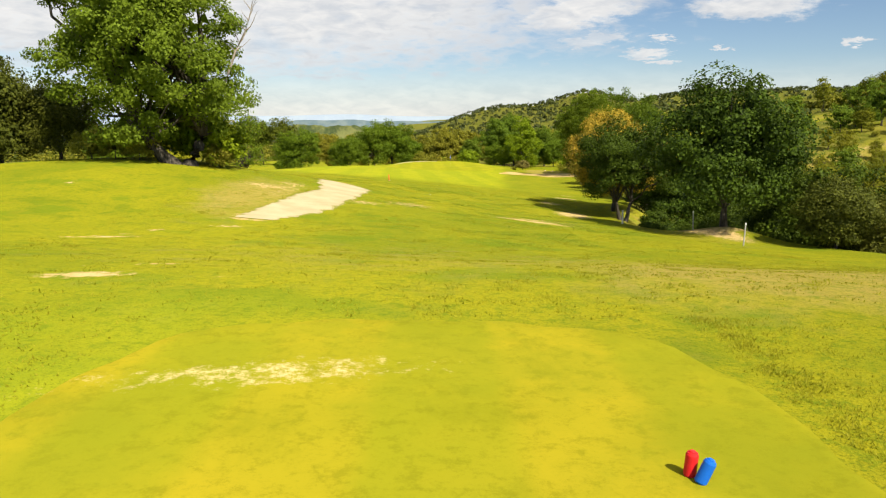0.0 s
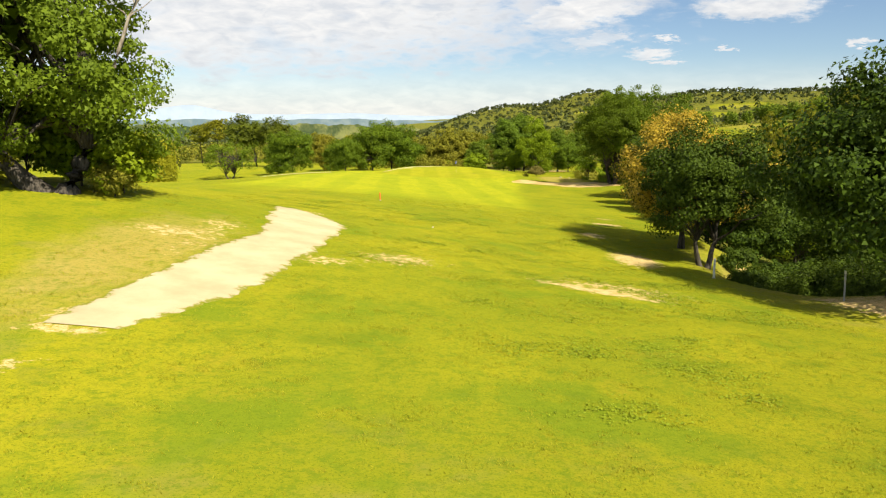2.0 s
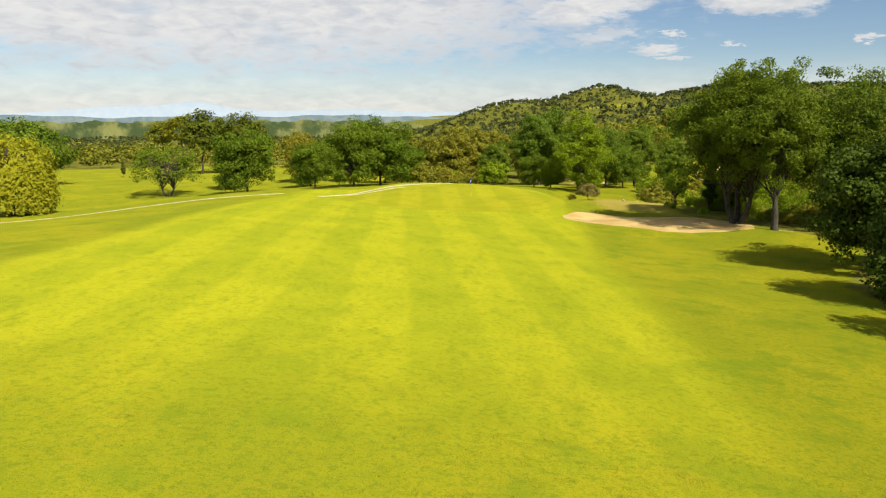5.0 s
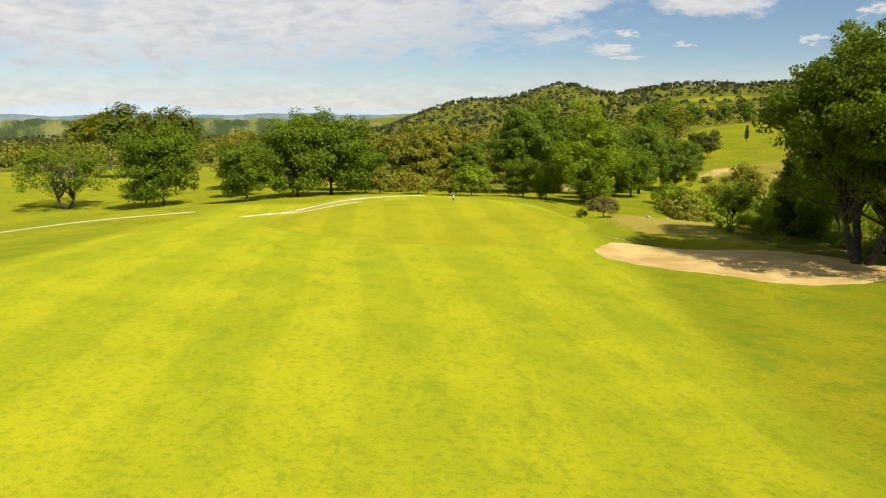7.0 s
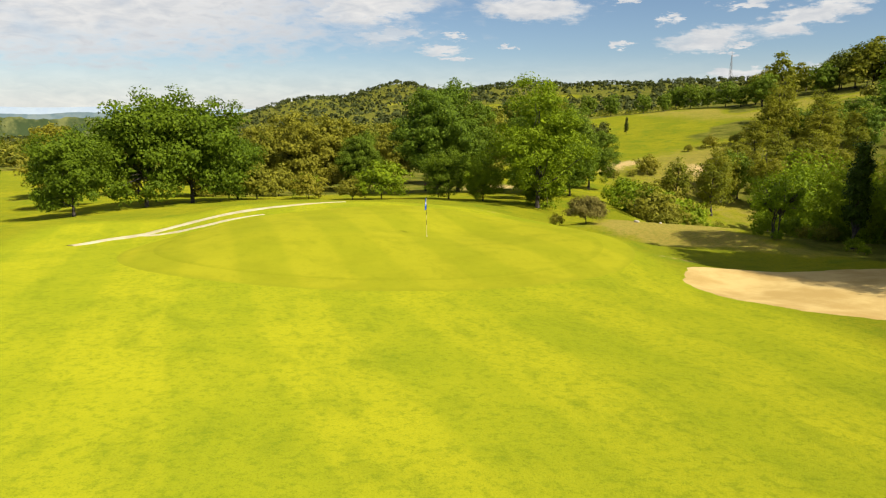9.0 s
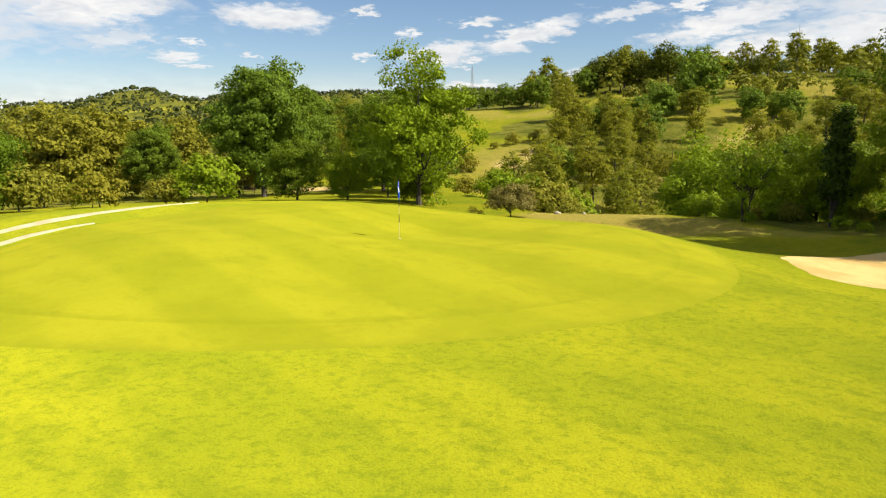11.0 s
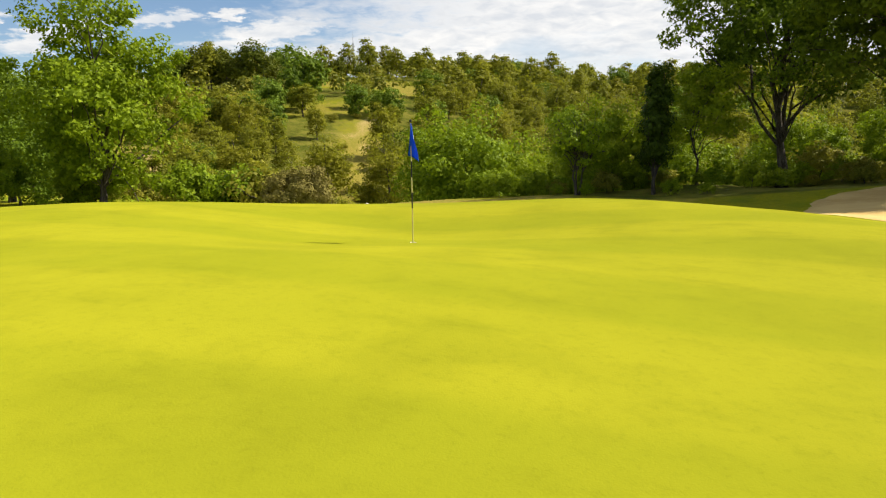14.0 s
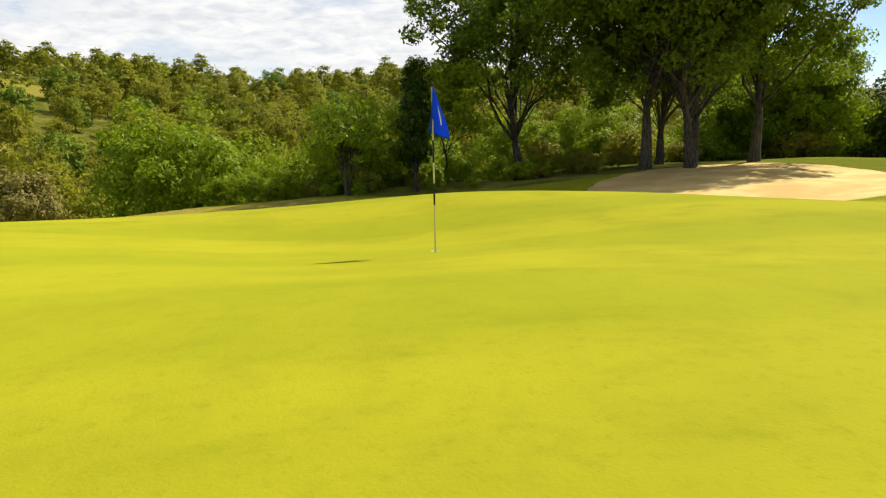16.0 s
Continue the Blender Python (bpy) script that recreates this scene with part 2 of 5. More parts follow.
def sand_material(name, low, high, scale=1.0):
    M = Mat(name)
    c = M.mix(M.ramp(M.noise(0.5 * scale, 5.0, 0.6), 0.35, 0.65), low, high)
    c = M.mix(M.math("MULTIPLY", M.ramp(M.noise(18.0, 4.0, 0.7), 0.55, 0.75), 0.35), c, tuple(0.7 * v for v in low))
    M.bump(M.math("ADD", M.noise(30.0, 3.0, 0.7), M.noise(3.0, 3.0, 0.5)), 0.4, 0.03)
    return M.done(c, 0.95)


def road_material():
    """Pale gravel that frays out into the grass at its sides."""
    M = Mat("pale track gravel")
    side = M.attr("zone").outputs["Fac"]
    c = M.mix(M.ramp(M.noise(0.6, 5.0, 0.6), 0.3, 0.7), (0.42, 0.345, 0.195), (0.52, 0.440, 0.265))
    c = M.mix(M.math("MULTIPLY", M.ramp(M.noise(16.0, 4.0, 0.7), 0.52, 0.75), 0.3), c, (0.36, 0.28, 0.17))
    fray = M.math("ADD", side, M.math("MULTIPLY", M.math("SUBTRACT", M.noise(1.6, 8.0, 0.75), 0.5), 1.1))
    c = M.mix(M.ramp(fray, 0.78, 0.92), c, M.mix(M.noise(7.0, 5.0, 0.7), (0.10, 0.13, 0.008), (0.27, 0.25, 0.014)))
    M.bump(M.math("ADD", M.noise(30.0, 3.0, 0.7), M.noise(3.0, 3.0, 0.5)), 0.4, 0.03)
    return M.done(c, 0.95)


def leaf_material(name, deep, fresh, tip=None, tip_share=0.0, patchy=0.0, thin_share=0.3):
    M = Mat(name)
    isle = M.node("ShaderNodeNewGeometry").outputs["Random Per Island"]
    own = M.node("ShaderNodeObjectInfo").outputs["Random"]
    fresh = tuple(0.88 * v for v in fresh)
    c = M.mix(M.ramp(isle, 0.1, 0.95, 0.32, 1.0), deep, fresh)
    broad = M.noise(0.011, 3.0, 0.6)
    c = M.mix(M.math("MULTIPLY", M.ramp(broad, 0.40, 0.62), patchy), c, tuple(v * k for v, k in zip(deep, (1.3, 1.15, 1.1))))
    c = M.mix(M.math("MULTIPLY", own, 0.35), c, tuple(v * k for v, k in zip(fresh, (1.25, 1.0, 0.8))))
    if tip:
        share = M.ramp(M.math("ADD", M.noise(0.45, 3.0, 0.6), M.math("MULTIPLY", M.math("SUBTRACT", isle, 0.5), 0.25)), 0.62 - tip_share * 0.3, 0.70 - tip_share * 0.3)
        c = M.mix(share, c, tip)
    M.done(c, 0.65)
    thin = M.node("ShaderNodeBsdfTranslucent", Color=M.mix(0.5, c, tuple(min(1, 1.6 * v) for v in fresh)))
    both = M.node("ShaderNodeMixShader", i0=thin_share, i1=M.b.outputs[0], i2=thin.outputs[0])
    M.put(both.outputs[0], M.out.inputs["Surface"])
    return M.m


def bark_material(name, low, high):
    M = Mat(name)
    v = M.where(scale=(6, 6, 1.2))
    n = M.noise(2.0, 6.0, 0.7, v)
    M.bump(n, 0.8, 0.03)
    return M.done(M.mix(M.ramp(n, 0.35, 0.65), low, high), 0.9)


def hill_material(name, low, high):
    """Woods and clearings on far hills, any distance haze included in the two colours."""
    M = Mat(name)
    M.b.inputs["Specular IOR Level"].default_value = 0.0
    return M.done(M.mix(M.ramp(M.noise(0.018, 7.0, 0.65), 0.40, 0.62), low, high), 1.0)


def plain_material(name, low, high, rough=0.6, scale=8.0, metal=0.0):
    M = Mat(name)
    n = M.noise(scale, 5.0, 0.6)
    M.bump(n, 0.15, 0.004)
    M.b.inputs["Metallic"].default_value = metal
    return M.done(M.mix(n, low, high), rough)


TURF = ground_material()
GREEN = green_material("putting green turf", (0.234, 0.246, 0.010), (0.295, 0.288, 0.013), -3, 0.07, soft=0.075, edge=(0.185, 0.200, 0.009), mottle=0.12, fade=True)
COLLAR = green_material("collar turf", (0.234, 0.246, 0.010), (0.295, 0.288, 0.013), -3, 0.07, soft=0.06, edge=(0.218, 0.228, 0.011), mottle=0.12)
TEE = green_material("tee turf", (0.240, 0.240, 0.010), (0.335, 0.275, 0.013), 0, 0.12, soft=0.5, edge=(0.195, 0.212, 0.010), mottle=0.45, fade=True)
SAND = sand_material("bunker sand", (0.40, 0.275, 0.095), (0.52, 0.385, 0.155))
ROAD = road_material()
GRAVEL = sand_material("pale gravel", (0.42, 0.36, 0.22), (0.56, 0.50, 0.33), 2.0)
OAK_LEAF = leaf_material("oak leaf", (0.024, 0.056, 0.006), (0.172, 0.256, 0.017), thin_share=0.28)
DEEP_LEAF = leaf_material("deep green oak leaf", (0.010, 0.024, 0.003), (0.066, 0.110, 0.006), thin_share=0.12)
STAND_LEAF = leaf_material("broad oak leaf", (0.008, 0.022, 0.003), (0.148, 0.220, 0.012), thin_share=0.38)
DARK_LEAF = leaf_material("holm oak leaf", (0.018, 0.030, 0.004), (0.118, 0.134, 0.014), thin_share=0.12)
FRESH_LEAF = leaf_material("fresh leaf", (0.045, 0.100, 0.004), (0.245, 0.335, 0.010), thin_share=0.32)
GOLD_LEAF = leaf_material("golden shoots", (0.026, 0.042, 0.005), (0.110, 0.125, 0.010), (0.43, 0.30, 0.028), 0.68, thin_share=0.2)
WILLOW_LEAF = leaf_material("willow leaf", (0.200, 0.235, 0.012), (0.400, 0.400, 0.022), thin_share=0.4)
PINE_LEAF = leaf_material("pine needles", (0.052, 0.068, 0.008), (0.255, 0.270, 0.017), thin_share=0.42)
BIG_PINE_LEAF = leaf_material("dark pine needles", (0.030, 0.050, 0.005), (0.125, 0.155, 0.010), thin_share=0.2)
LIGHT_OAK_LEAF = leaf_material("light oak leaf", (0.030, 0.070, 0.005), (0.150, 0.225, 0.010))
SCRUB_LEAF = leaf_material("scrub leaf", (0.092, 0.108, 0.010), (0.275, 0.270, 0.024))
FAR_LEAF = leaf_material("far wood leaf", (0.048, 0.070, 0.007), (0.165, 0.185, 0.013), (0.25, 0.235, 0.024), 0.45, patchy=0.5)
# extra blue puts the ridge's distance haze into the leaf colour
HAZED_RIDGE_LEAF = leaf_material("ridge wood leaf tinted for haze", (0.030, 0.046, 0.014), (0.090, 0.110, 0.028), patchy=0.8, thin_share=0.2)
BROOM_LEAF = leaf_material("broom twigs", (0.070, 0.070, 0.014), (0.205, 0.190, 0.044), thin_share=0.15)
BARK = bark_material("oak bark", (0.030, 0.026, 0.020), (0.110, 0.095, 0.076))
DEAD_BARK = bark_material("dead wood", (0.20, 0.17, 0.13), (0.34, 0.30, 0.24))
CLOVER = leaf_material("clover leaf", (0.125, 0.180, 0.008), (0.260, 0.315, 0.016), thin_share=0.2)
GRASS_BLADE = leaf_material("grass blades", (0.190, 0.230, 0.010), (0.330, 0.320, 0.018))


# ---- the lie of the land ----
def sstep(a, b, v):
    u = np.clip((np.asarray(v, dtype=float) - a) / (b - a), 0.0, 1.0)
    return u * u * (3 - 2 * u)


def bump(x, y, cx, cy, rx, ry, turn=0.0):
    c, s = math.cos(math.radians(turn)), math.sin(math.radians(turn))
    u, v = (x - cx) * c + (y - cy) * s, -(x - cx) * s + (y - cy) * c
    return np.exp(-(u / rx) ** 2 - (v / ry) ** 2)


def knots(v, ks, hs):
    """A smooth curve through a few knots."""
    v = np.asarray(v, dtype=float)
    return sum(np.interp(v + d, ks, hs) for d in (-4, -2, 0, 2, 4)) / 5


def ripple(x, y, size, seed):
    a = seed * 1.7
    return (np.sin(x / size + a) * np.cos(y / size * 0.83 + 2.1 * a) + 0.6 * np.sin((x * 0.6 + y * 0.8) / size * 1.9 + 3 * a)
            + 0.4 * np.cos((x * 0.8 - y * 0.6) / size * 3.1 + a)) / 2


# swells and hollows of the green and its banks: middle, radius, rise
GREEN_SHAPE = [(10, 133, 5, -0.2), (16, 136, 6, -0.90), (-4, 134, 7, -0.23), (-4, 142, 7, 0.45), (-4, 151, 7, -0.56), (5, 136, 6, 0.26), (5, 143, 6, -0.72), (5, 151, 7, -0.18),
               (12, 139, 6, 0.8), (12, 146, 6, 0.08), (-13, 151, 8, -0.52), (20, 143, 8, -0.86), (18, 152, 8, -1.46), (12, 160, 9, -0.88), (-5, 162, 9, -0.14), (-0.2, 143.4, 1.8, -0.07)]


# knolls along the far ridge: bearing, distance, width, depth, rise
RIDGE = [(12.2, 1330, 62, 160, 17), (16.4, 1350, 55, 160, -9), (3.2, 1350, 85, 200, 17), (-0.5, 1400, 60, 160, 9), (7.6, 1350, 45, 160, -5), (22, 1350, 50, 150, 3), (29, 1350, 50, 150, 4)]


def height(x, y):
    """The lie of the land in metres: the hole falls from the tee to the green, with a gully and a wooded hill to its east."""
    x, y = np.asarray(x, dtype=float), np.asarray(y, dtype=float)
    h = knots(y, [-80, 0, 13, 20, 30, 50, 70, 90, 110, 125, 133, 141, 150, 160, 175, 205, 260, 400],
              [7.6, 6.7, 6.7, 5.3, 4.4, 3.6, 2.85, 1.8, 0.75, 0.15, 0.0, 0.12, 0.55, 0.2, -2.2, -4.6, -6, -12])
    # the fairway leans to the east
    lean = knots(y, [-20, 15, 35, 50, 70, 110, 131, 145, 175, 220], [0, 0.02, 0.075, 0.13, 0.1, 0.08, 0.045, 0.012, 0.0, 0.0])
    h = h - lean * np.clip(x, -19, 18)
    # the knoll with the great tree
    h = h + 1.1 * bump(x, y, -20, 43, 14, 12)
    # the green's crown and shoulders
    h = h + 0.5 * bump(x, y, 2, 151, 10, 7) - 2.4 * sstep(9, 24, x) * bump(x, y, 26, 157, 20, 14)
    for cx, cy, r0, k in GREEN_SHAPE:
        h = h + k * bump(x, y, cx, cy, r0, r0)
    h = h - 0.95 * bump(x, y, -32, 86, 15, 26)
    # the low field to the west
    west = sstep(-14, -60, x) * sstep(70, 165, y)
    h = h - 4.6 * west * (1 - sstep(165, 220, y) * 0.75)
    h = h - 1.5 * sstep(-30, -90, x) * (1 - sstep(60, 140, y))
    # the gully to the east
    edge = knots(y, [-20, 30, 38, 41.5, 44.5, 47, 52, 56, 66, 73, 100, 115, 128, 145, 160, 180], [40, 22, 19.5, 18.5, 13, 12.2, 12.6, 14.6, 16, 19, 22, 34, 36, 26.5, 25, 30])
    h = h - 9 * sstep(0, 32, x - edge) * sstep(225, 165, y) - 2.0 * sstep(0, 5, x - edge) * sstep(130, 100, y) - 2.6 * sstep(0, 7, x - edge) * sstep(124, 138, y) * sstep(190, 165, y)
    h = h - 0.25 * bump(x, y, 27, 140, 4, 6)
    h = h - 1.2 * sstep(-6, -15, x) * bump(x, y, -16, 156, 14, 16)
    # a level dry shelf between the green and the gully
    su, sv = (x - 25) * 0.7 + (y - 152.5) * 0.7, (x - 25) * 0.7 - (y - 152.5) * 0.7
    shelf = sstep(-9, -5.5, su) * sstep(3.0, 0.6, su) * sstep(-10, -6, sv) * sstep(11, 7, sv)
    h = h * (1 - shelf) + (-1.95 - 0.05 * su) * shelf
    h = h + 0.42 * bump(x, y, 23, 142.5, 5, 4.5)
    # a sandy hump and an eroded bank at the edge of the gully
    h = h + 0.75 * bump(x, y, 17.2, 41.3, 2.4, 2.8) + 1.5 * bump(x, y, 20.5, 61, 4.5, 5.0)
    # hills beyond
    dx, dy = x - 5, y - 140
    r, turn = np.hypot(dx, dy) + 1e-6, np.degrees(np.arctan2(dx, dy))
    rise = knots(turn, [-180, -60, 5, 12, 22, 40, 60, 80, 110, 140, 180], [8, 0, 0, 6, 19, 27, 31, 28, 24, 16, 8])
    near = knots(turn, [-180, 20, 40, 70, 100, 180], [120, 60, 50, 50, 45, 120])
    h = h + rise * sstep(near, near + 250, r)
    h = h - knots(turn, [-180, 2, 14, 22, 34, 42, 50, 180], [0, 0, 8, 13, 14, 8, 0, 0]) * sstep(185, 310, r)
    far = knots(turn, [-180, -90, -9, -4, 1, 6, 12, 20, 40, 100, 180], [20, 5, 0, 6, 36, 54, 58, 58, 60, 40, 20])
    h = h + far * sstep(450, 1500, r) * (1 + 0.18 * ripple(x, y, 170, 1))
    h = h - 46 * sstep(180, 1300, r) * sstep(14, -8, turn) * sstep(-120, -60, turn)
    for az, rr, wide, deep, k in RIDGE:
        h = h + k * bump(x, y, 5 + rr * math.sin(math.radians(az)), 140 + rr * math.cos(math.radians(az)), wide, deep, -az)
    h = h + 40 * sstep(2300, 3600, r) * sstep(10, -10, turn) * (0.55 + 0.5 * ripple(x, y, 420, 2))
    h = h + 0.05 * ripple(x, y, 5, 3) + 2.2 * ripple(x, y, 60, 4) * sstep(60, 200, r) * sstep(30, 90, np.abs(x - 0) + 0.25 * np.abs(y - 100))
    # sand bunker beside the green
    u = bunker_field(x, y)
    h = h + 0.62 * bump(x, y, 20, 126.5, 9, 6, -34) + 0.28 * bump(x, y, 15.5, 132.2, 5, 2.2, -25) - 0.25 * sstep(1.0, 0.55, u)
    h = h + 0.08 * bump(x, y, 18.6, 134.6, 4.0, 2.2, -15) - 0.26 * bump(x, y, 11.6, 129.6, 3.5, 3.2) + 0.35 * bump(x, y, 27, 116.5, 5, 5)
    h = h - 0.62 * bump(x, y, 33, 133, 4.5, 4.5) - 0.3 * bump(x, y, 28.5, 139.5, 3, 3)
    return h


def bunker_field(x, y):
    """Below 1 inside the bunker."""
    c, s = math.cos(math.radians(-32.4)), math.sin(math.radians(-32.4))
    u, v = (x - 18.5) * c + (y - 127.15) * s, -(x - 18.5) * s + (y - 127.15) * c
    a = np.arctan2(v, u)
    return np.hypot(u / 9.8, v / 6.3) / (1 + 0.03 * np.cos(3 * a + 1) + 0.03 * np.sin(5 * a))


# ---- helpers for meshes ----
def mesh_np(name, verts, faces, material=None, smooth=False):
    """A mesh from arrays: verts (n, 3) and faces (m, 3 or 4)."""
    verts, faces = np.asarray(verts, dtype=np.float32), np.asarray(faces, dtype=np.int32)
    me = bpy.data.meshes.new(name)
    n, k = faces.shape
    me.vertices.add(len(verts))
    me.vertices.foreach_set("co", verts.ravel())
    me.loops.add(n * k)
    me.loops.foreach_set("vertex_index", faces.ravel())
    me.polygons.add(n)
    me.polygons.foreach_set("loop_start", np.arange(0, n * k, k, dtype=np.int32))
    me.polygons.foreach_set("loop_total", np.full(n, k, dtype=np.int32))
    if smooth:
        me.polygons.foreach_set("use_smooth", np.ones(n, dtype=bool))
    me.update(calc_edges=True)
    if material:
        me.materials.append(material)
    return me


def part(name, data, material, parent, label=""):
    """One mesh object under a thing or a part, from a bmesh or a mesh."""
    if isinstance(data, bmesh.types.BMesh):
        me = bpy.data.meshes.new(name)
        data.to_mesh(me)
        data.free()
        data = me
    if material and not data.materials:
        data.materials.append(material)
    ob = new(name, data)
    ob.parent = parent
    return tagged(ob, label) if label else ob


def lathe(bm, profile, sides=12, centre=(0, 0)):
    rings = []
    for r, z in profile:
        rings.append([bm.verts.new((centre[0] + r * math.cos(2 * math.pi * i / sides), centre[1] + r * math.sin(2 * math.pi * i / sides), z)) for i in range(sides)])
    for a, b in zip(rings, rings[1:]):
        for i in range(sides):
            bm.faces.new((a[i], a[(i + 1) % sides], b[(i + 1) % sides], b[i]))
    bm.faces.new(rings[0][::-1])
    bm.faces.new(rings[-1])
    return bm


def box(bm, size, at, bevel=0.01):
    got = bmesh.ops.create_cube(bm, size=1.0, matrix=Matrix.Translation(at) @ Matrix.Diagonal((*size, 1)))
    if bevel:
        edges = list({e for v in got["verts"] for e in v.link_edges})
        bmesh.ops.bevel(bm, geom=edges, offset=bevel, segments=2, affect="EDGES", profile=0.7)
    return bm


def z_at(x, y):
    return float(height(x, y))


# ---- the ground ----
def graded(lo, hi, fine_lo, fine_hi, step, growth=1.12):
    """Grid lines: even between fine_lo and fine_hi, wider and wider beyond."""
    mid = list(np.arange(fine_lo, fine_hi + 1e-6, step))
    up, d = [fine_hi], step
    while up[-1] < hi:
        d *= growth
        up.append(up[-1] + d)
    down, d = [fine_lo], step
    while down[-1] > lo:
        d *= growth
        down.append(down[-1] - d)
    return np.array(down[:0:-1] + mid + up[1:])


def road_line(s):
    """The gravel track beside the tee: middle and half width along it, s from 0 to 1."""
    y = 30.3 + 22.7 * s
    ks = [30.3, 32, 33.7, 35.3, 37.6, 40, 42.3, 45, 47, 49, 51, 53]
    west = np.interp(y, ks, [-8.95, -8.85, -8.75, -8.55, -8.25, -7.8, -7.5, -7.8, -8.1, -8.5, -8.7, -9.2])
    east = np.interp(y, ks, [-7.5, -6.75, -6.1, -5.75, -5.5, -5.25, -5.1, -5.0, -4.95, -5.3, -6.4, -8.2])
    return (west + east) / 2, y, (east - west) / 2


def zones(x, y):
    """Shares of mown fairway, dry grass, woodland floor (also painted tree shade behind the bunker) and bare soil."""
    fair = sstep(58, 100, y + 0.25 * np.abs(x) + 3 * ripple(x, y, 9, 5)) * sstep(14.5, 9.0, np.abs(x + 3 - 0.03 * (y - 100)) - 2 * sstep(100, 130, y) - 6 * sstep(-2, -12, x)) * sstep(165, 155, y)
    fair = np.maximum(fair, 0.5 * bump(x, y, -4.5, 5, 6, 10))
    dx, dy = x - 5, y - 140
    r, turn = np.hypot(dx, dy), np.degrees(np.arctan2(dx, dy))
    # pulled in behind the bunker, where the dark floor also paints tree shade
    edge = np.interp(y, [-20, 30, 50, 70, 100, 115, 128, 145, 160, 180], [30, 20, 16, 17, 20, 30, 22.5, 22.8, 26, 32])
    wood = sstep(0, 4, x - edge) * sstep(175, 150, y)
    wood = np.maximum(wood, sstep(110, 150, r) * sstep(-150, -100, -np.abs(turn)))
    wood = np.maximum(wood, sstep(70, 90, r) * sstep(38, 50, turn) * sstep(140, 120, turn))
    wood = np.maximum(wood, sstep(185, 205, y) * sstep(-26, -14, x) * sstep(30, 20, turn))
    wood = wood * (1 - meadow(x, y)) * (1 - 0.85 * bump(x, y, 106, 195, 45, 8, 20)) * (1 - 0.95 * bump(x, y, 24.0, 149.5, 6, 9)) * (1 - 0.7 * bump(x, y, 142, 222, 32, 16, -20))
    wood = np.maximum(wood, 0.44 * within(x, y, ROUGH_SLOPE, 3.0))
    dry = 0.45 * bump(x, y, 5, 14, 9, 5) * sstep(1, 7, x) + 0.5 * bump(x, y, 25, 138, 3, 5) + 0.75 * bump(x, y, -10, 38, 3.5, 9) + 1.15 * bump(x, y, 22.0, 148.3, 2.9, 7.5) + 0.7 * bump(x, y, 25.5, 151.5, 5, 4) + 0.6 * bump(x, y, 21, 54, 6, 12)
    dry = dry + 0.7 * bump(x, y, 105, 195, 50, 22) + 0.5 * bump(x, y, 15, 45, 5, 16) + 0.62 * meadow(x, y) * sstep(90, 120, x) + 0.5 * bump(x, y, 142, 222, 32, 16, -20) + 0.4 * bump(x, y, 19, 152, 5, 4) + 0.48 * bump(x, y, 0, 18, 16, 13) + 0.6 * bump(x, y, 75, 165, 30, 25) + 0.6 * bump(x, y, 76, 220, 30, 16, 25)
    dirt = np.zeros_like(np.asarray(x, dtype=float))
    for cx, cy, rx, ry, turn_, k in DIRT:
        dirt = np.maximum(dirt, k * bump(x, y, cx, cy, rx, ry, turn_))
    return fair, np.clip(dry, 0, 1), np.clip(wood, 0, 1), np.clip(dirt, 0, 1)


def within(x, y, corners, soft):
    """1 inside a polygon, falling to 0 over its edge."""
    x, y = np.asarray(x, dtype=float), np.asarray(y, dtype=float)
    inside, near = np.zeros(x.shape, dtype=bool), np.full(x.shape, 1e9)
    for (ax, ay), (bx, by) in zip(corners, corners[1:] + corners[:1]):
        cross = (ay > y) != (by > y)
        inside ^= cross & (x < (bx - ax) * (y - ay) / (by - ay + 1e-12) + ax)
        t = np.clip(((x - ax) * (bx - ax) + (y - ay) * (by - ay)) / ((bx - ax) ** 2 + (by - ay) ** 2), 0, 1)
        near = np.minimum(near, np.hypot(x - ax - t * (bx - ax), y - ay - t * (by - ay)))
    return sstep(-soft, soft, np.where(inside, near, -near))


FAR_FAIRWAY = [(54, 224), (69, 232), (87, 246), (100, 252), (116, 266), (131, 288), (124, 306), (107, 305), (85, 301), (68, 262)]
ROUGH_SLOPE = [(48, 216), (54, 221), (66, 227), (76, 230), (86, 234), (98, 239), (114, 250), (126, 240), (104, 206), (78, 192), (54, 197)]
HIGH_FIELD = [(112, 256), (120, 254), (146, 262), (176, 252), (186, 232), (172, 212), (196, 212), (222, 236), (210, 252), (184, 268), (146, 276), (120, 270)]


def meadow(x, y):
    """Open grass on the far side of the gully and in the low field."""
    a = within(x, y, FAR_FAIRWAY, 3.0) + within(x, y, HIGH_FIELD, 2.5)
    b = bump(x, y, -85, 205, 62, 60) + bump(x, y, -60, 260, 36, 60) + bump(x, y, -130, 260, 60, 50) + bump(x, y, 42, 222, 12, 14)
    far = bump(x, y, 450, 1070, 75, 26, -25) + bump(x, y, 250, 1150, 60, 40) + 0.7 * bump(x, y, 330, 950, 60, 50)
    return np.clip(1.6 * (a + b + far), 0, 1)


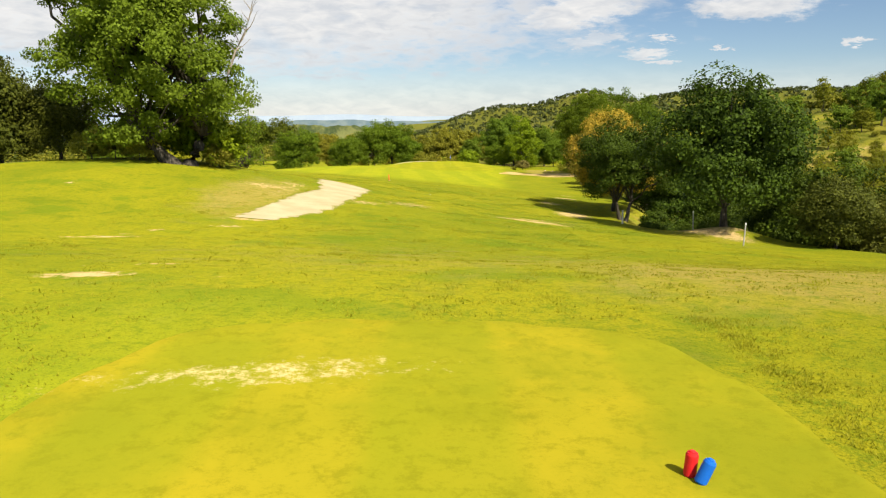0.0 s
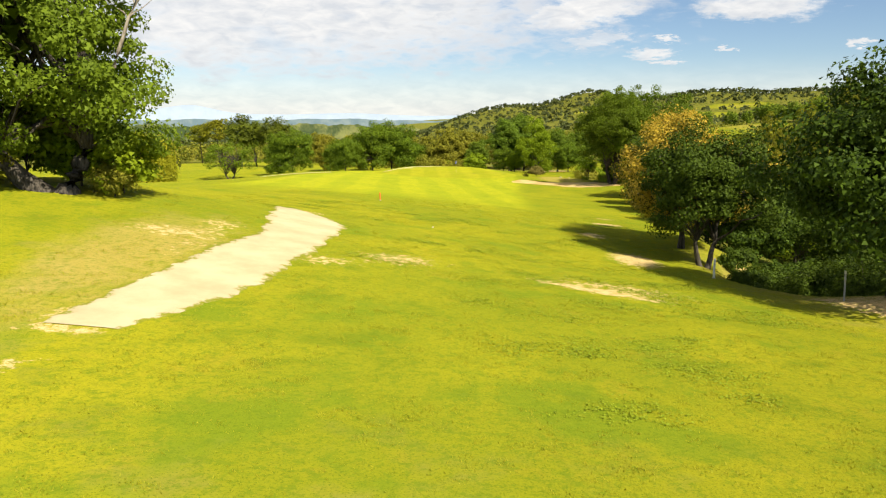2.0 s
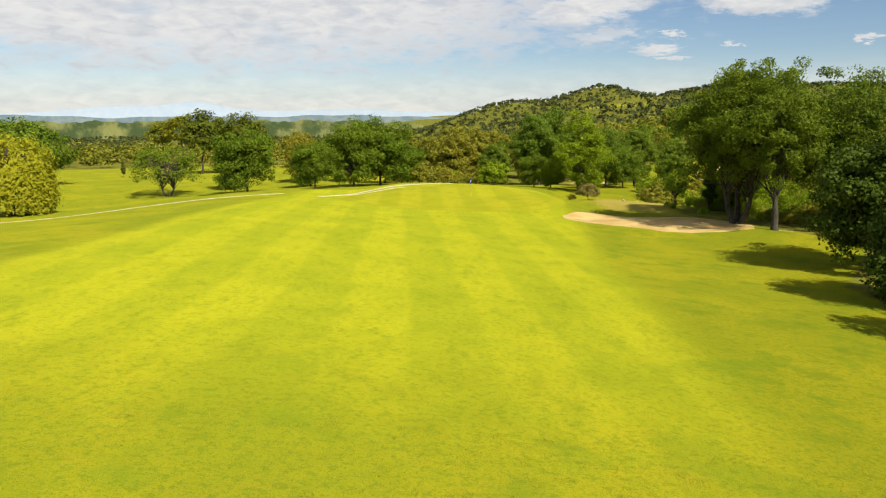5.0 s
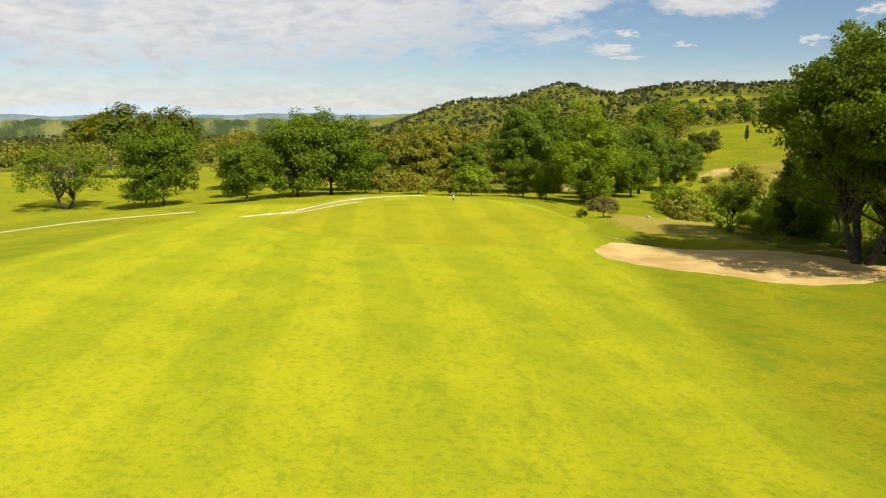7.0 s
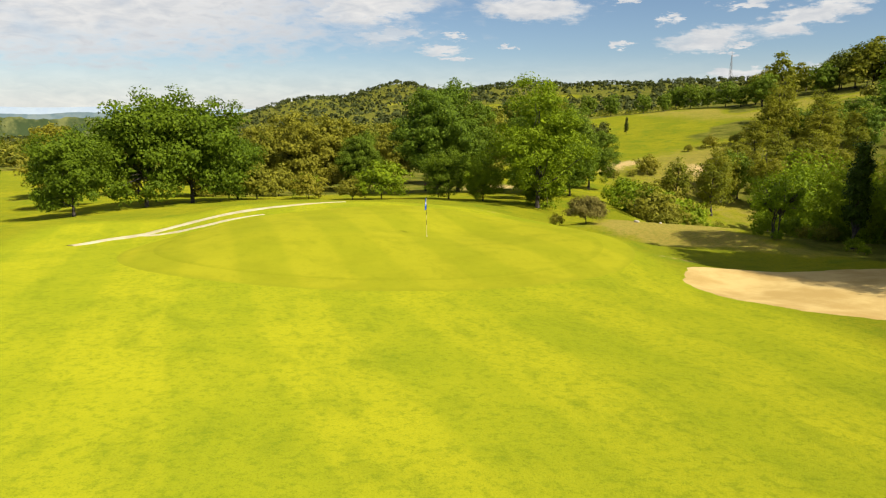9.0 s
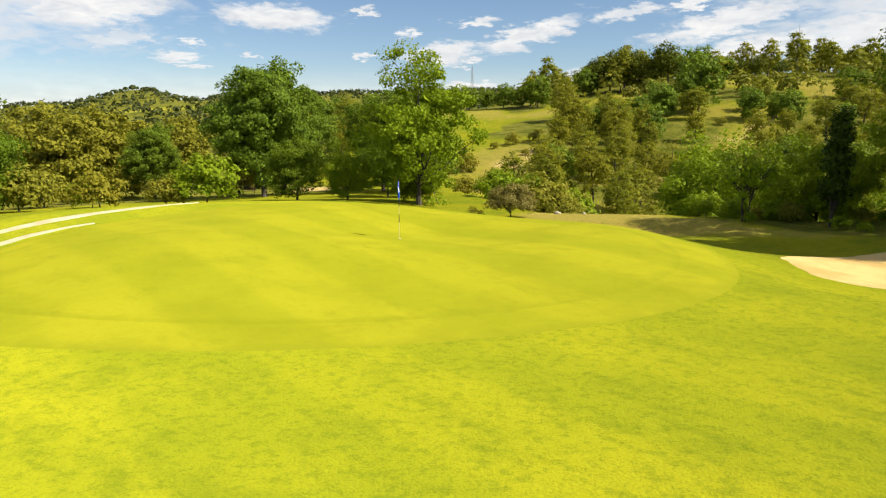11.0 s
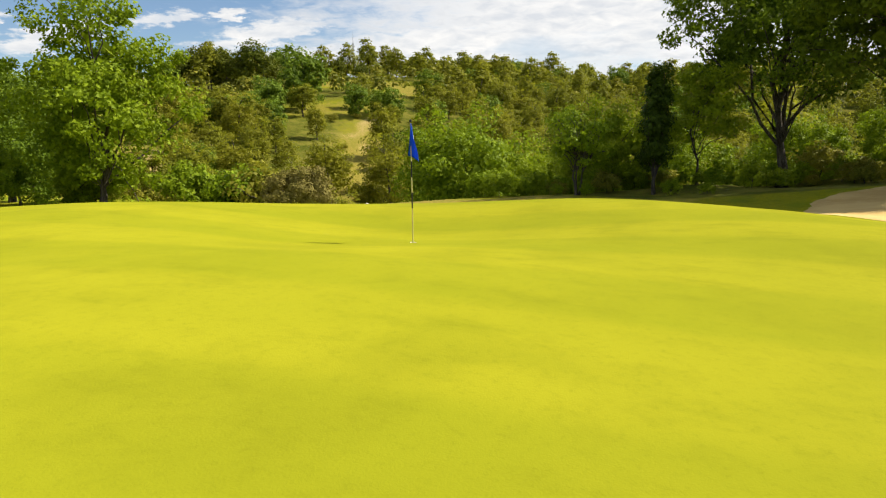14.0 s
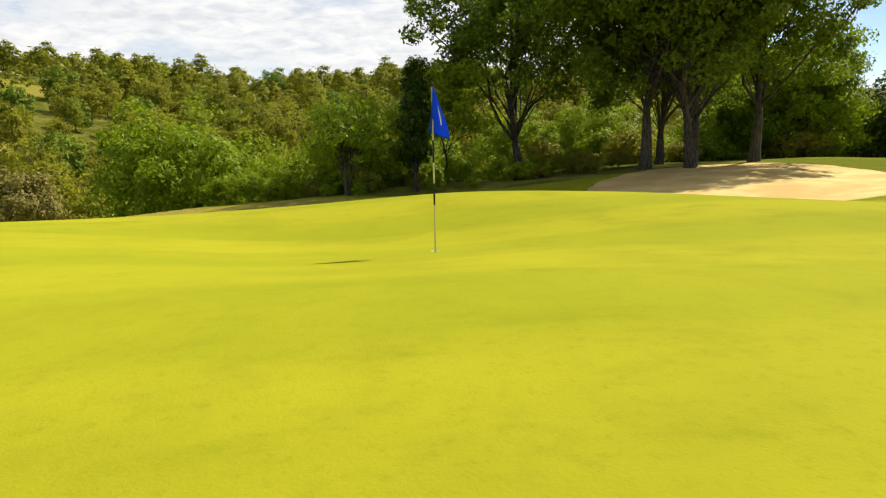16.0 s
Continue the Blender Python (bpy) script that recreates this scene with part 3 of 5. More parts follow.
# worn and bare places: middle, radii, turn, strength
DIRT = [
    (-1.9, 7.0, 2.3, 0.5, 12, 0.72), (-6.5, 12.5, 1.0, 0.5, 20, 0.85), (-6.4, 14.3, 1.1, 0.25, 10, 0.8), (-4.6, 12.4, 1.3, 0.12, 5, 0.6), (-11.3, 22.9, 1.8, 0.35, 25, 0.75), (-18.4, 35.2, 0.8, 0.3, 0, 0.8), (-8.4, 30.0, 1.2, 0.5, 0, 0.7),
    (5.2, 39.9, 2.9, 0.55, -28, 0.95), (6.4, 40.9, 3.6, 1.9, -18, 0.57), (-2.0, 41.6, 2.3, 1.5, 25, 0.62), (-4.4, 39.5, 1.8, 1.0, 20, 0.58), (-10.2, 40.6, 2.0, 1.2, 0, 0.6), (-9.2, 43.4, 1.2, 1.0, 30, 0.58), (9.6, 51.3, 1.6, 3.2, -8, 0.86), (12.0, 68.4, 1.7, 0.8, 0, 0.8), (17.3, 41.2, 2.4, 1.7, 10, 0.72), (19.3, 58.0, 3.2, 2.6, 20, 0.62), (12.9, 73.2, 1.2, 0.5, 0, 0.7),
    (-8.9, 41, 1.0, 6, 0, 0.5), (-7.5, 52.5, 1.7, 1.0, 0, 0.55), (9.4, 60.6, 1.2, 1.6, 0, 0.8), (15.6, 40.2, 3.8, 1.1, 109, 0.88), (-8.4, 27.7, 0.85, 0.32, 10, 0.95), (-10.6, 25.1, 2.4, 0.14, 71, 0.78), (-8.5, 32.0, 2.2, 0.5, 67, 0.8), (19, 47, 3.0, 3.5, 0, 0.55),
    (28, 121.2, 2.5, 0.7, -15, 0.6), (14.2, 136.5, 3.0, 0.8, 10, 0.5), (60.5, 222.6, 10, 2.4, 34, 1.0), (80, 217.5, 6.5, 3.0, 28, 1.0), (70, 213, 4.5, 5, -20, 0.88), (75, 209, 5, 3, 20, 0.85), (54, 204, 4, 4, 0, 0.7), (67, 254, 1.5, 8, 0, 0.8),
    (134, 205.5, 12, 2.2, 12, 0.9), (116, 199, 9, 1.6, 35, 0.8), (95, 196, 14, 5, 20, 0.62), (122, 201, 3, 9, 20, 0.66), (10, 156, 4, 0.8, -20, 0.55), (28, 205, 6, 4, 25, 1.0),
]


def lay_ground():
    xs, ys = graded(-5200, 5200, -24, 34, 0.5, 1.07), graded(-2500, 5600, 0, 160, 0.5, 1.07)
    gx, gy = np.meshgrid(xs, ys)
    gz = height(gx, gy)
    nx, ny = len(xs), len(ys)
    idx = np.arange(nx * ny).reshape(ny, nx)
    faces = np.stack([idx[:-1, :-1], idx[:-1, 1:], idx[1:, 1:], idx[1:, :-1]], -1).reshape(-1, 4)
    me = mesh_np("ground", np.stack([gx, gy, gz], -1).reshape(-1, 3), faces, TURF, smooth=True)
    attr = me.color_attributes.new("zone", "FLOAT_COLOR", "POINT")
    attr.data.foreach_set("color", np.stack(zones(gx, gy), -1).astype(np.float32).ravel())
    return tagged(new("ground", me), "rolling golf course turf running out to wooded hills", "ground", kind="structure")


def draped(name, radius, centre, lift, material, label, category, rings=14, sides=120):
    """A patch laid over the ground, its outline given as a radius for each angle."""
    a = np.linspace(0, 2 * math.pi, sides, endpoint=False)
    out = radius(a)
    verts = [(centre[0], centre[1])]
    for k in range(1, rings + 1):
        verts += list(zip(centre[0] + out * np.cos(a) * k / rings, centre[1] + out * np.sin(a) * k / rings))
    v = np.array(verts)
    z = height(v[:, 0], v[:, 1]) + lift
    z[-sides:] -= lift + 0.02
    faces = []
    for k in range(rings - 1):
        i = 1 + k * sides + np.arange(sides)
        j = 1 + k * sides + (np.arange(sides) + 1) % sides
        faces.append(np.stack([i, i + sides, j + sides, j], -1))
    me = mesh_np(name, np.column_stack([v, z]), np.concatenate(faces), material, smooth=True)
    bm = bmesh.new()
    bm.from_mesh(me)
    bm.verts.ensure_lookup_table()
    for i in range(sides):
        bm.faces.new((bm.verts[0], bm.verts[1 + i], bm.verts[1 + (i + 1) % sides])).smooth = True
    bm.to_mesh(me)
    bm.free()
    attr = me.color_attributes.new("zone", "FLOAT_COLOR", "POINT")
    share = np.concatenate([[0.0], np.repeat(np.arange(1, rings + 1) / rings, sides)])
    dirt = zones(v[:, 0], v[:, 1])[3]
    attr.data.foreach_set("color", np.stack([share, share, share, dirt], -1).astype(np.float32).ravel())
    return tagged(new(name, me), label, category, kind="structure")


def oval(rx, ry, turn=0.0, lumps=(0.05, 0.03)):
    def radius(a):
        b = a - radians(turn)
        return rx * ry / np.sqrt((ry * np.cos(b)) ** 2 + (rx * np.sin(b)) ** 2) * (1 + lumps[0] * np.cos(3 * b + 0.6) + lumps[1] * np.sin(5 * b))
    return radius


def bunker_outline(a):
    lo, hi = np.full_like(a, 0.5), np.full_like(a, 14.0)
    for _ in range(30):
        mid = (lo + hi) / 2
        inside = bunker_field(18.5 + mid * np.cos(a), 127.15 + mid * np.sin(a)) < 0.93
        lo, hi = np.where(inside, mid, lo), np.where(inside, hi, mid)
    return lo * (1 + 0.012 * np.sin(17 * a) + 0.008 * np.sin(41 * a))


def tee_outline(a):
    """A rounded rectangle, seven metres wide."""
    c, s = np.abs(np.cos(a)) / 3.55, np.abs(np.sin(a)) / 7.2
    return (c ** 5 + s ** 5) ** (-1 / 5) * (1 + 0.012 * np.sin(9 * a) + 0.008 * np.sin(23 * a) + 0.006 * np.sin(41 * a))


def lay_road():
    s = np.linspace(0, 1, 140)
    x, y, w = road_line(s)
    rng = np.random.default_rng(5)
    rag_l, rag_r = (np.convolve(rng.normal(0, 1, 146), np.ones(7) / 7, "valid") * 0.42 for _ in range(2))
    verts, across = [], 13
    for k, u in enumerate(np.linspace(-1, 1, across)):
        rag = rag_l if u < 0 else rag_r
        px = x + u * (w * 1.15 + 0.08 + rag * w * 0.45)
        verts.append(np.column_stack([px, y, height(px, y) + 0.03 * (1 - u ** 8) - 0.010]))
    v = np.stack(verts, 1).reshape(-1, 3)
    idx = np.arange(len(v)).reshape(140, across)
    faces = np.stack([idx[:-1, :-1], idx[:-1, 1:], idx[1:, 1:], idx[1:, :-1]], -1).reshape(-1, 4)
    me = mesh_np("gravel_track", v, faces, ROAD, True)
    side = np.tile(np.abs(np.linspace(-1, 1, across)), 140)
    me.color_attributes.new("zone", "FLOAT_COLOR", "POINT").data.foreach_set("color", np.repeat(side, 4).astype(np.float32))
    tagged(new("gravel_track", me), "worn pale gravel track with ragged grass edges", "path", kind="structure")


def ribbon(name, pts, half, lift, label, material):
    """A narrow path through a few points."""
    p = np.array(pts, dtype=float)
    count = max(60, 3 * len(p))
    s = np.linspace(0, len(p) - 1, count)
    x, y = np.interp(s, range(len(p)), p[:, 0]), np.interp(s, range(len(p)), p[:, 1])
    k = np.ones(9) / 9
    x, y = (np.convolve(np.pad(q, 4, "edge"), k, "valid") for q in (x, y))
    tx, ty = np.gradient(x), np.gradient(y)
    n = np.hypot(tx, ty)
    rows = []
    for u in np.linspace(-1, 1, 5):
        w = half * (1 + 0.15 * np.sin(s * 7 + u)) * np.interp(s, [s.min(), s.min() + 0.3 * np.ptp(s), s.max() - 0.4 * np.ptp(s), s.max()], [0.5, 1.0, 1.0, 0.2])
        px, py = x - ty / n * u * w, y + tx / n * u * w
        rows.append(np.column_stack([px, py, height(px, py) + lift * (1 - u ** 4) - 0.01]))
    v = np.stack(rows, 1).reshape(-1, 3)
    idx = np.arange(len(v)).reshape(count, 5)
    faces = np.stack([idx[:-1, :-1], idx[:-1, 1:], idx[1:, 1:], idx[1:, :-1]], -1).reshape(-1, 4)
    tagged(new(name, mesh_np(name, v, faces, material, True)), label, "path", kind="structure")


lay_ground()
draped("collar", oval(13.4, 11.8, -18.7, (0.02, 0.012)), (-0.97, 141.65), 0.03, COLLAR, "slightly longer mown collar round the putting green", "collar", rings=26)
draped("putting_green", oval(12.0, 10.15, -18.7, (0.015, 0.01)), (-0.97, 141.65), 0.045, GREEN, "closely mown striped putting green", "green", rings=26)
draped("bunker_sand", bunker_outline, (18.5, 127.15), 0.03, SAND, "ochre sand bunker beside the green", "bunker", rings=20)
draped("tee_ground", tee_outline, (-0.3, 2.0), 0.014, TEE, "worn flat mown tee", "tee", rings=40, sides=160)
lay_road()
ribbon("cart_path", [(-17.5, 147.6), (-15.8, 151.4), (-12, 155.2), (-7.6, 155.8), (-3, 158.2), (0, 159.5)], 0.62, 0.05, "pale gravel cart path curving behind the green", GRAVEL)
ribbon("sand_strip", [(-14.2, 152.4), (-12.2, 151.7), (-10.4, 152.0), (-8.6, 152.7), (-6.4, 153.1)], 0.62, 0.04, "worn sandy strip beside the cart path", GRAVEL)
ribbon("field_path", [(-60, 139), (-36, 144), (-30.5, 146), (-25.8, 148.4), (-22, 152)], 0.3, 0.05, "worn gravel path across the low field", GRAVEL)


# ---- trees ----
def tube(points, radii, sides=7):
    """A bent tapering limb: verts and quads."""
    p, r = np.asarray(points, dtype=float), np.asarray(radii, dtype=float)
    d = np.gradient(p, axis=0)
    d /= np.linalg.norm(d, axis=1)[:, None] + 1e-9
    ref = np.where(np.abs(d[:, 2:3]) > 0.9, np.array([[1.0, 0, 0]]), np.array([[0, 0, 1.0]]))
    u = np.cross(d, ref)
    u /= np.linalg.norm(u, axis=1)[:, None] + 1e-9
    w = np.cross(d, u)
    a = np.linspace(0, 2 * math.pi, sides, endpoint=False)
    v = p[:, None] + r[:, None, None] * (np.cos(a)[None, :, None] * u[:, None] + np.sin(a)[None, :, None] * w[:, None])
    n = len(p)
    idx = np.arange(n * sides).reshape(n, sides)
    nxt = np.roll(idx, -1, axis=1)
    f = np.stack([idx[:-1], nxt[:-1], nxt[1:], idx[1:]], -1).reshape(-1, 4)
    return v.reshape(-1, 3), f


def joined(pieces):
    vs, fs, n = [], [], 0
    for v, f in pieces:
        vs.append(v)
        fs.append(f + n)
        n += len(v)
    return np.concatenate(vs), np.concatenate(fs)


def bend(rng, a, b, n=7, wob=0.08, sag=0.0):
    """A crooked line from a to b."""
    a, b = np.asarray(a, dtype=float), np.asarray(b, dtype=float)
    s = np.linspace(0, 1, n)[:, None]
    length = np.linalg.norm(b - a)
    kink = np.cumsum(rng.normal(0, 1, (n, 3)), axis=0)
    kink -= s * kink[-1] + (1 - s) * kink[0]
    p = a + (b - a) * s + kink * wob * length / n ** 0.5 * 0.8
    p[:, 2] += sag * length * np.sin(math.pi * s[:, 0])
    return p


def leaves_at(rng, centres, normals, size, slim=0.6, up=0.35, simple=False, wild=0.42):
    """One small folded diamond for each centre."""
    n = len(centres)
    nrm = normals + rng.normal(0, wild, (n, 3)) + np.array([0, 0, up])
    nrm /= np.linalg.norm(nrm, axis=1)[:, None] + 1e-9
    t = np.cross(nrm, rng.normal(0, 1, (n, 3)))
    t /= np.linalg.norm(t, axis=1)[:, None] + 1e-9
    b = np.cross(nrm, t)
    s = size * rng.uniform(0.6, 1.35, (n, 1))
    if simple:
        v = np.stack([centres - t * s - b * s * slim, centres + t * s - b * s * slim * 0.6, centres + b * s * 1.1], 1)
        return v.reshape(-1, 3), np.arange(3 * n).reshape(n, 3)
    v = np.stack([centres - t * s, centres + b * s * slim + nrm * s * 0.15, centres + t * s, centres - b * s * slim + nrm * s * 0.15], 1)
    return v.reshape(-1, 3), np.arange(4 * n).reshape(n, 4)


def lumpy(d, rng_phase, amount):
    return 1 + amount * (np.sin(3.1 * d[:, 0] + rng_phase) * np.cos(2.7 * d[:, 1] + 2 * rng_phase) + 0.6 * np.sin(5.3 * d[:, 2] + 4.1 * d[:, 0] + rng_phase))


def broadleaf(seed, h, cr, bottom=0.22, trunk=0.2, stems=1, clumps=150, per=44, leaf=0.17, spread=0.17, lump=0.2, limbs=7, lean=0.0, point=0.0, simple=False, twigs=16, low=-0.75, core=7, spin=0.0, wild=0.42):
    """A broadleaf tree: wood and leaves as arrays. bottom: where the crown begins, as a share of the height."""
    rng = np.random.default_rng(seed)
    zc, zh = h * (1 + bottom) / 2, h * (1 - bottom) / 2
    d = rng.normal(0, 1, (clumps * 3, 3))
    d /= np.linalg.norm(d, axis=1)[:, None]
    d = d[d[:, 2] > low][:clumps]
    rad = rng.uniform(0.45, 1.0, len(d)) ** 0.6 * np.clip(lumpy(d, seed * 1.3, lump), 0.6, 1.22)
    c = d * rad[:, None] * np.array([cr, cr, zh])
    if point:
        c[:, :2] *= (1 - point * np.clip(c[:, 2:3] / zh, 0, 1))
    c[:, 2] = np.clip(c[:, 2] + zc, h * bottom * 0.8, h * 1.02)
    c[:, 0] += 1.5 * lean * c[:, 2] / h
    wood = []
    fork = h * max(bottom * 0.85, 0.12)
    for k in range(stems):
        a = 2 * math.pi * k / max(stems, 1) + seed + spin
        off = 0.0 if stems == 1 else trunk * 0.9
        base = np.array([off * math.cos(a), off * math.sin(a), -0.25])
        top = np.array([lean * 0.15 + off * 4 * math.cos(a), off * 4 * math.sin(a), fork])
        p = bend(rng, base, top, 6, 0.06)
        wood.append(tube(p, trunk * np.linspace(1.25, 0.75, 6) * np.array([1.25, 1, 1, 1, 1, 1]) / stems ** 0.3, 9))
        tip = np.array([top[0] * 1.4 + lean * 0.4, top[1] * 1.4, h * 0.86])
        lead = bend(rng, top, tip, 7, 0.1)
        wood.append(tube(lead, trunk * np.linspace(0.72, 0.12, 7) / stems ** 0.3, 7))
        order = rng.permutation(len(c))[: limbs + twigs]
        for j, q in enumerate(order):
            t = rng.uniform(0.0, 0.65)
            start = lead[min(int(t * 6), 5)] if j >= limbs // 2 else top + (lead[1] - top) * rng.uniform(0, 0.6)
            r0 = trunk * (0.42 if j < limbs else 0.16) * (1 - 0.5 * t)
            line = bend(rng, start, c[q], 6, 0.12, 0.06)
            wood.append(tube(line, np.linspace(r0, 0.018, 6), 5))
    n = rng.poisson(per, len(c)) + 6
    which = np.repeat(np.arange(len(c)), n)
    off = rng.normal(0, 1, (len(which), 3))
    off *= rng.uniform(0.15, 1, (len(which), 1)) ** 0.5 / (np.linalg.norm(off, axis=1)[:, None] + 1e-9)
    off *= 1.75 * spread * cr * np.array([1, 1, 0.7]) * rng.uniform(0.6, 1.3, (len(c), 1))[which]
    pts = c[which] + off
    out = pts - np.array([lean, 0, zc])
    out /= np.linalg.norm(out, axis=1)[:, None] + 1e-9
    clump = off / (np.linalg.norm(off, axis=1)[:, None] + 1e-9)
    out = 0.55 * out + 0.75 * clump
    keep = pts[:, 2] > 0.12
    outer = leaves_at(rng, pts[keep], out[keep], leaf, simple=simple, wild=wild)
    # coarser foliage added deep inside the crown to block light and darken it
    mid = c.mean(axis=0)
    inner = mid + (c[rng.integers(0, len(c), core * len(c))] - mid) * rng.uniform(0.15, 0.72, (core * len(c), 1)) + rng.normal(0, 0.04 * cr, (core * len(c), 3))
    inner = inner[inner[:, 2] > 0.2 * min(h, 4)]
    core = leaves_at(rng, inner, rng.normal(0, 1, inner.shape), leaf * 0.8 + 0.055 * cr, simple=simple)
    return joined(wood), joined([outer, core])


def pine(seed, h, cr, bottom=0.35, clumps=70, per=34, leaf=0.2, trunk=0.16, simple=True, flat=0.085):
    """An Aleppo pine: a leaning bare stem and a rounded crown of soft flattened tufts."""
    rng = np.random.default_rng(seed)
    lean = rng.uniform(-0.08, 0.08, 2) * h
    stem = bend(rng, (0, 0, -0.3), (lean[0], lean[1], h * 0.95), 9, 0.05)
    wood = [tube(stem, trunk * np.linspace(1.1, 0.12, 9), 7)]
    d = rng.normal(0, 1, (clumps, 3))
    d /= np.linalg.norm(d, axis=1)[:, None]
    d[:, 2] = np.where(rng.uniform(0, 1, clumps) < 0.35, -np.abs(d[:, 2]), np.abs(d[:, 2]))
    rad = rng.uniform(0.3, 1.0, clumps) ** 0.55 * np.clip(lumpy(d, seed * 0.7, 0.22), 0.6, 1.2)
    z = h * ((1 + bottom) / 2 - 0.06) + d[:, 2] * rad * h * (1 - bottom) / 2 * np.where(d[:, 2] > 0, 1.1, 0.9)
    wide = cr * rad * np.where(d[:, 2] > 0, 1.0, 1.08)
    c = np.column_stack([np.interp(z / h, np.linspace(0, 0.95, 9), stem[:, 0]) + wide * d[:, 0], np.interp(z / h, np.linspace(0, 0.95, 9), stem[:, 1]) + wide * d[:, 1], z])
    for q in c[::6]:
        k = int(np.clip((q[2] / h - 0.14) * 9, 1, 7))
        wood.append(tube(bend(rng, stem[k], q, 4, 0.08), np.linspace(trunk * 0.25, 0.012, 4), 4))
    which = np.repeat(np.arange(clumps), per)
    off = rng.normal(0, 1, (len(which), 3))
    pts = c[which] + off * np.array([0.14, 0.14, flat]) * cr * rng.uniform(0.7, 1.3, (clumps, 1))[which]
    out = pts - np.array([0, 0, h * (0.4 + 0.3 * bottom)])
    out /= np.linalg.norm(out, axis=1)[:, None]
    out = 0.7 * out + 0.4 * off
    return joined(wood), leaves_at(rng, pts, out, leaf, slim=0.2, up=0.5, simple=simple, wild=0.5)


def willow(seed, h, cr):
    rng = np.random.default_rng(seed)
    wood = [tube(bend(rng, (0, 0, -0.3), (0.2, 0, h * 0.5), 6, 0.05), np.linspace(0.32, 0.2, 6), 9)]
    pts = []
    sprays = [(rng.uniform(0, 2 * math.pi), rng.uniform(0.15, 1) ** 0.6, rng.uniform(0.72, 1.12), rng.uniform(0.78, 1.2)) for _ in range(46)]
    for k in range(760):
        a, s, rise, wide = sprays[k % 46]
        a, s = a + rng.normal(0, 0.13), min(1.0, max(0.05, s + rng.normal(0, 0.08)))
        r = cr * s * wide * (1 + 0.12 * math.sin(3 * a + 1))
        top = h * (0.60 + 0.40 * math.sqrt(max(0, 1 - s * s))) * rise * rng.uniform(0.93, 1.05)
        low = h * rng.uniform(0.03, 0.30) if s > 0.5 else h * 0.4
        n = 30
        z = np.linspace(top, low, n)
        out = r + 0.5 * np.sqrt(np.linspace(0, 1, n))
        pts.append(np.column_stack([out * math.cos(a), out * math.sin(a), z]) + rng.normal(0, 0.16, (n, 3)))
        if rng.uniform() < 0.12:
            wood.append(tube(bend(rng, (0.15, 0, h * 0.45), (r * 0.8 * math.cos(a), r * 0.8 * math.sin(a), top * 0.93), 6, 0.06, 0.1), np.linspace(0.12, 0.02, 6), 5))
    pts = np.concatenate(pts)
    out = pts * np.array([1, 1, 0.1])
    out /= np.linalg.norm(out, axis=1)[:, None] + 1e-9
    return joined(wood), leaves_at(rng, pts, out, 0.25, slim=0.4, up=0.25)


def tree(name, grown, leaf, label, category, bark=None, group=""):
    """A tree thing: an Empty at the root with a trunk and a crown."""
    root = new(name)
    root.empty_display_size = 0.3
    (wv, wf), (lv, lf) = grown
    part("trunk", mesh_np("trunk", wv, wf, bark or BARK, True), None, root)
    part("crown", mesh_np("crown", lv, lf, leaf), None, root)
    return tagged(root, label, category, group)


def plant(first, x, y, turn=0.0, size=1.0, sink=0.0, used=set()):
    """The first call moves the tree itself, later ones copy it."""
    m = pose(x, y, z_at(x, y) - sink, 0, 0, turn)
    if first.name in used:
        ob = copy_thing(first, m)
    else:
        used.add(first.name)
        ob = first
        ob.matrix_basis = m
    ob.scale = (size, size, size)
    return ob


# the great tree on the knoll
great = tree("great_oak_tree", broadleaf(11, 14.4, 5.3, 0.05, 0.46, stems=2, core=4, clumps=330, per=250, leaf=0.085, simple=True, spread=0.10, lump=0.28, limbs=14, lean=-2.3, low=-0.98, point=0.30, spin=-1.57, wild=0.65), OAK_LEAF,
             "tall twin-stemmed oak with a deep green crown on a grassy knoll", "tree")
plant(great, -16.2, 44.2, 20)
dead = []
rng = np.random.default_rng(4)
snag = bend(rng, (3.1, -0.6, 4.9), (5.3, -0.9, 9.7), 9, 0.06)
dead.append(tube(snag, np.linspace(0.09, 0.012, 9), 6))
for k in range(3, 9):
    for side in (-1, 1):
        tip = snag[k] + np.array([side * rng.uniform(0.4, 0.9), rng.uniform(-0.5, 0.5), rng.uniform(0.5, 1.3)])
        dead.append(tube(bend(rng, snag[k], tip, 5, 0.12), np.linspace(0.035, 0.006, 5), 5))
bare = part("dead_branch", mesh_np("dead_branch", *joined(dead), DEAD_BARK, True), None, great, "bare grey dead branch")
bare.rotation_euler = (0, 0, radians(-20))

# dense evergreen oaks beside it
holm = tree("holm_oak_tree", broadleaf(21, 8.6, 4.3, 0.04, 0.22, clumps=190, per=120, leaf=0.115, simple=True, spread=0.17, lump=0.2, wild=0.65), DARK_LEAF, "dense dark evergreen oak with foliage to the ground", "tree", group="evergreen oaks")
for x, y, turn, size in ((-31.2, 47, 0, 0.84), (-26.6, 49.5, 90, 0.62), (-36.5, 49, 200, 0.9), (-33, 53, 140, 0.8), (20.6, 36.2, 60, 0.42), (22.9, 36.8, 300, 0.46)):
    plant(holm, x, y, turn, size)

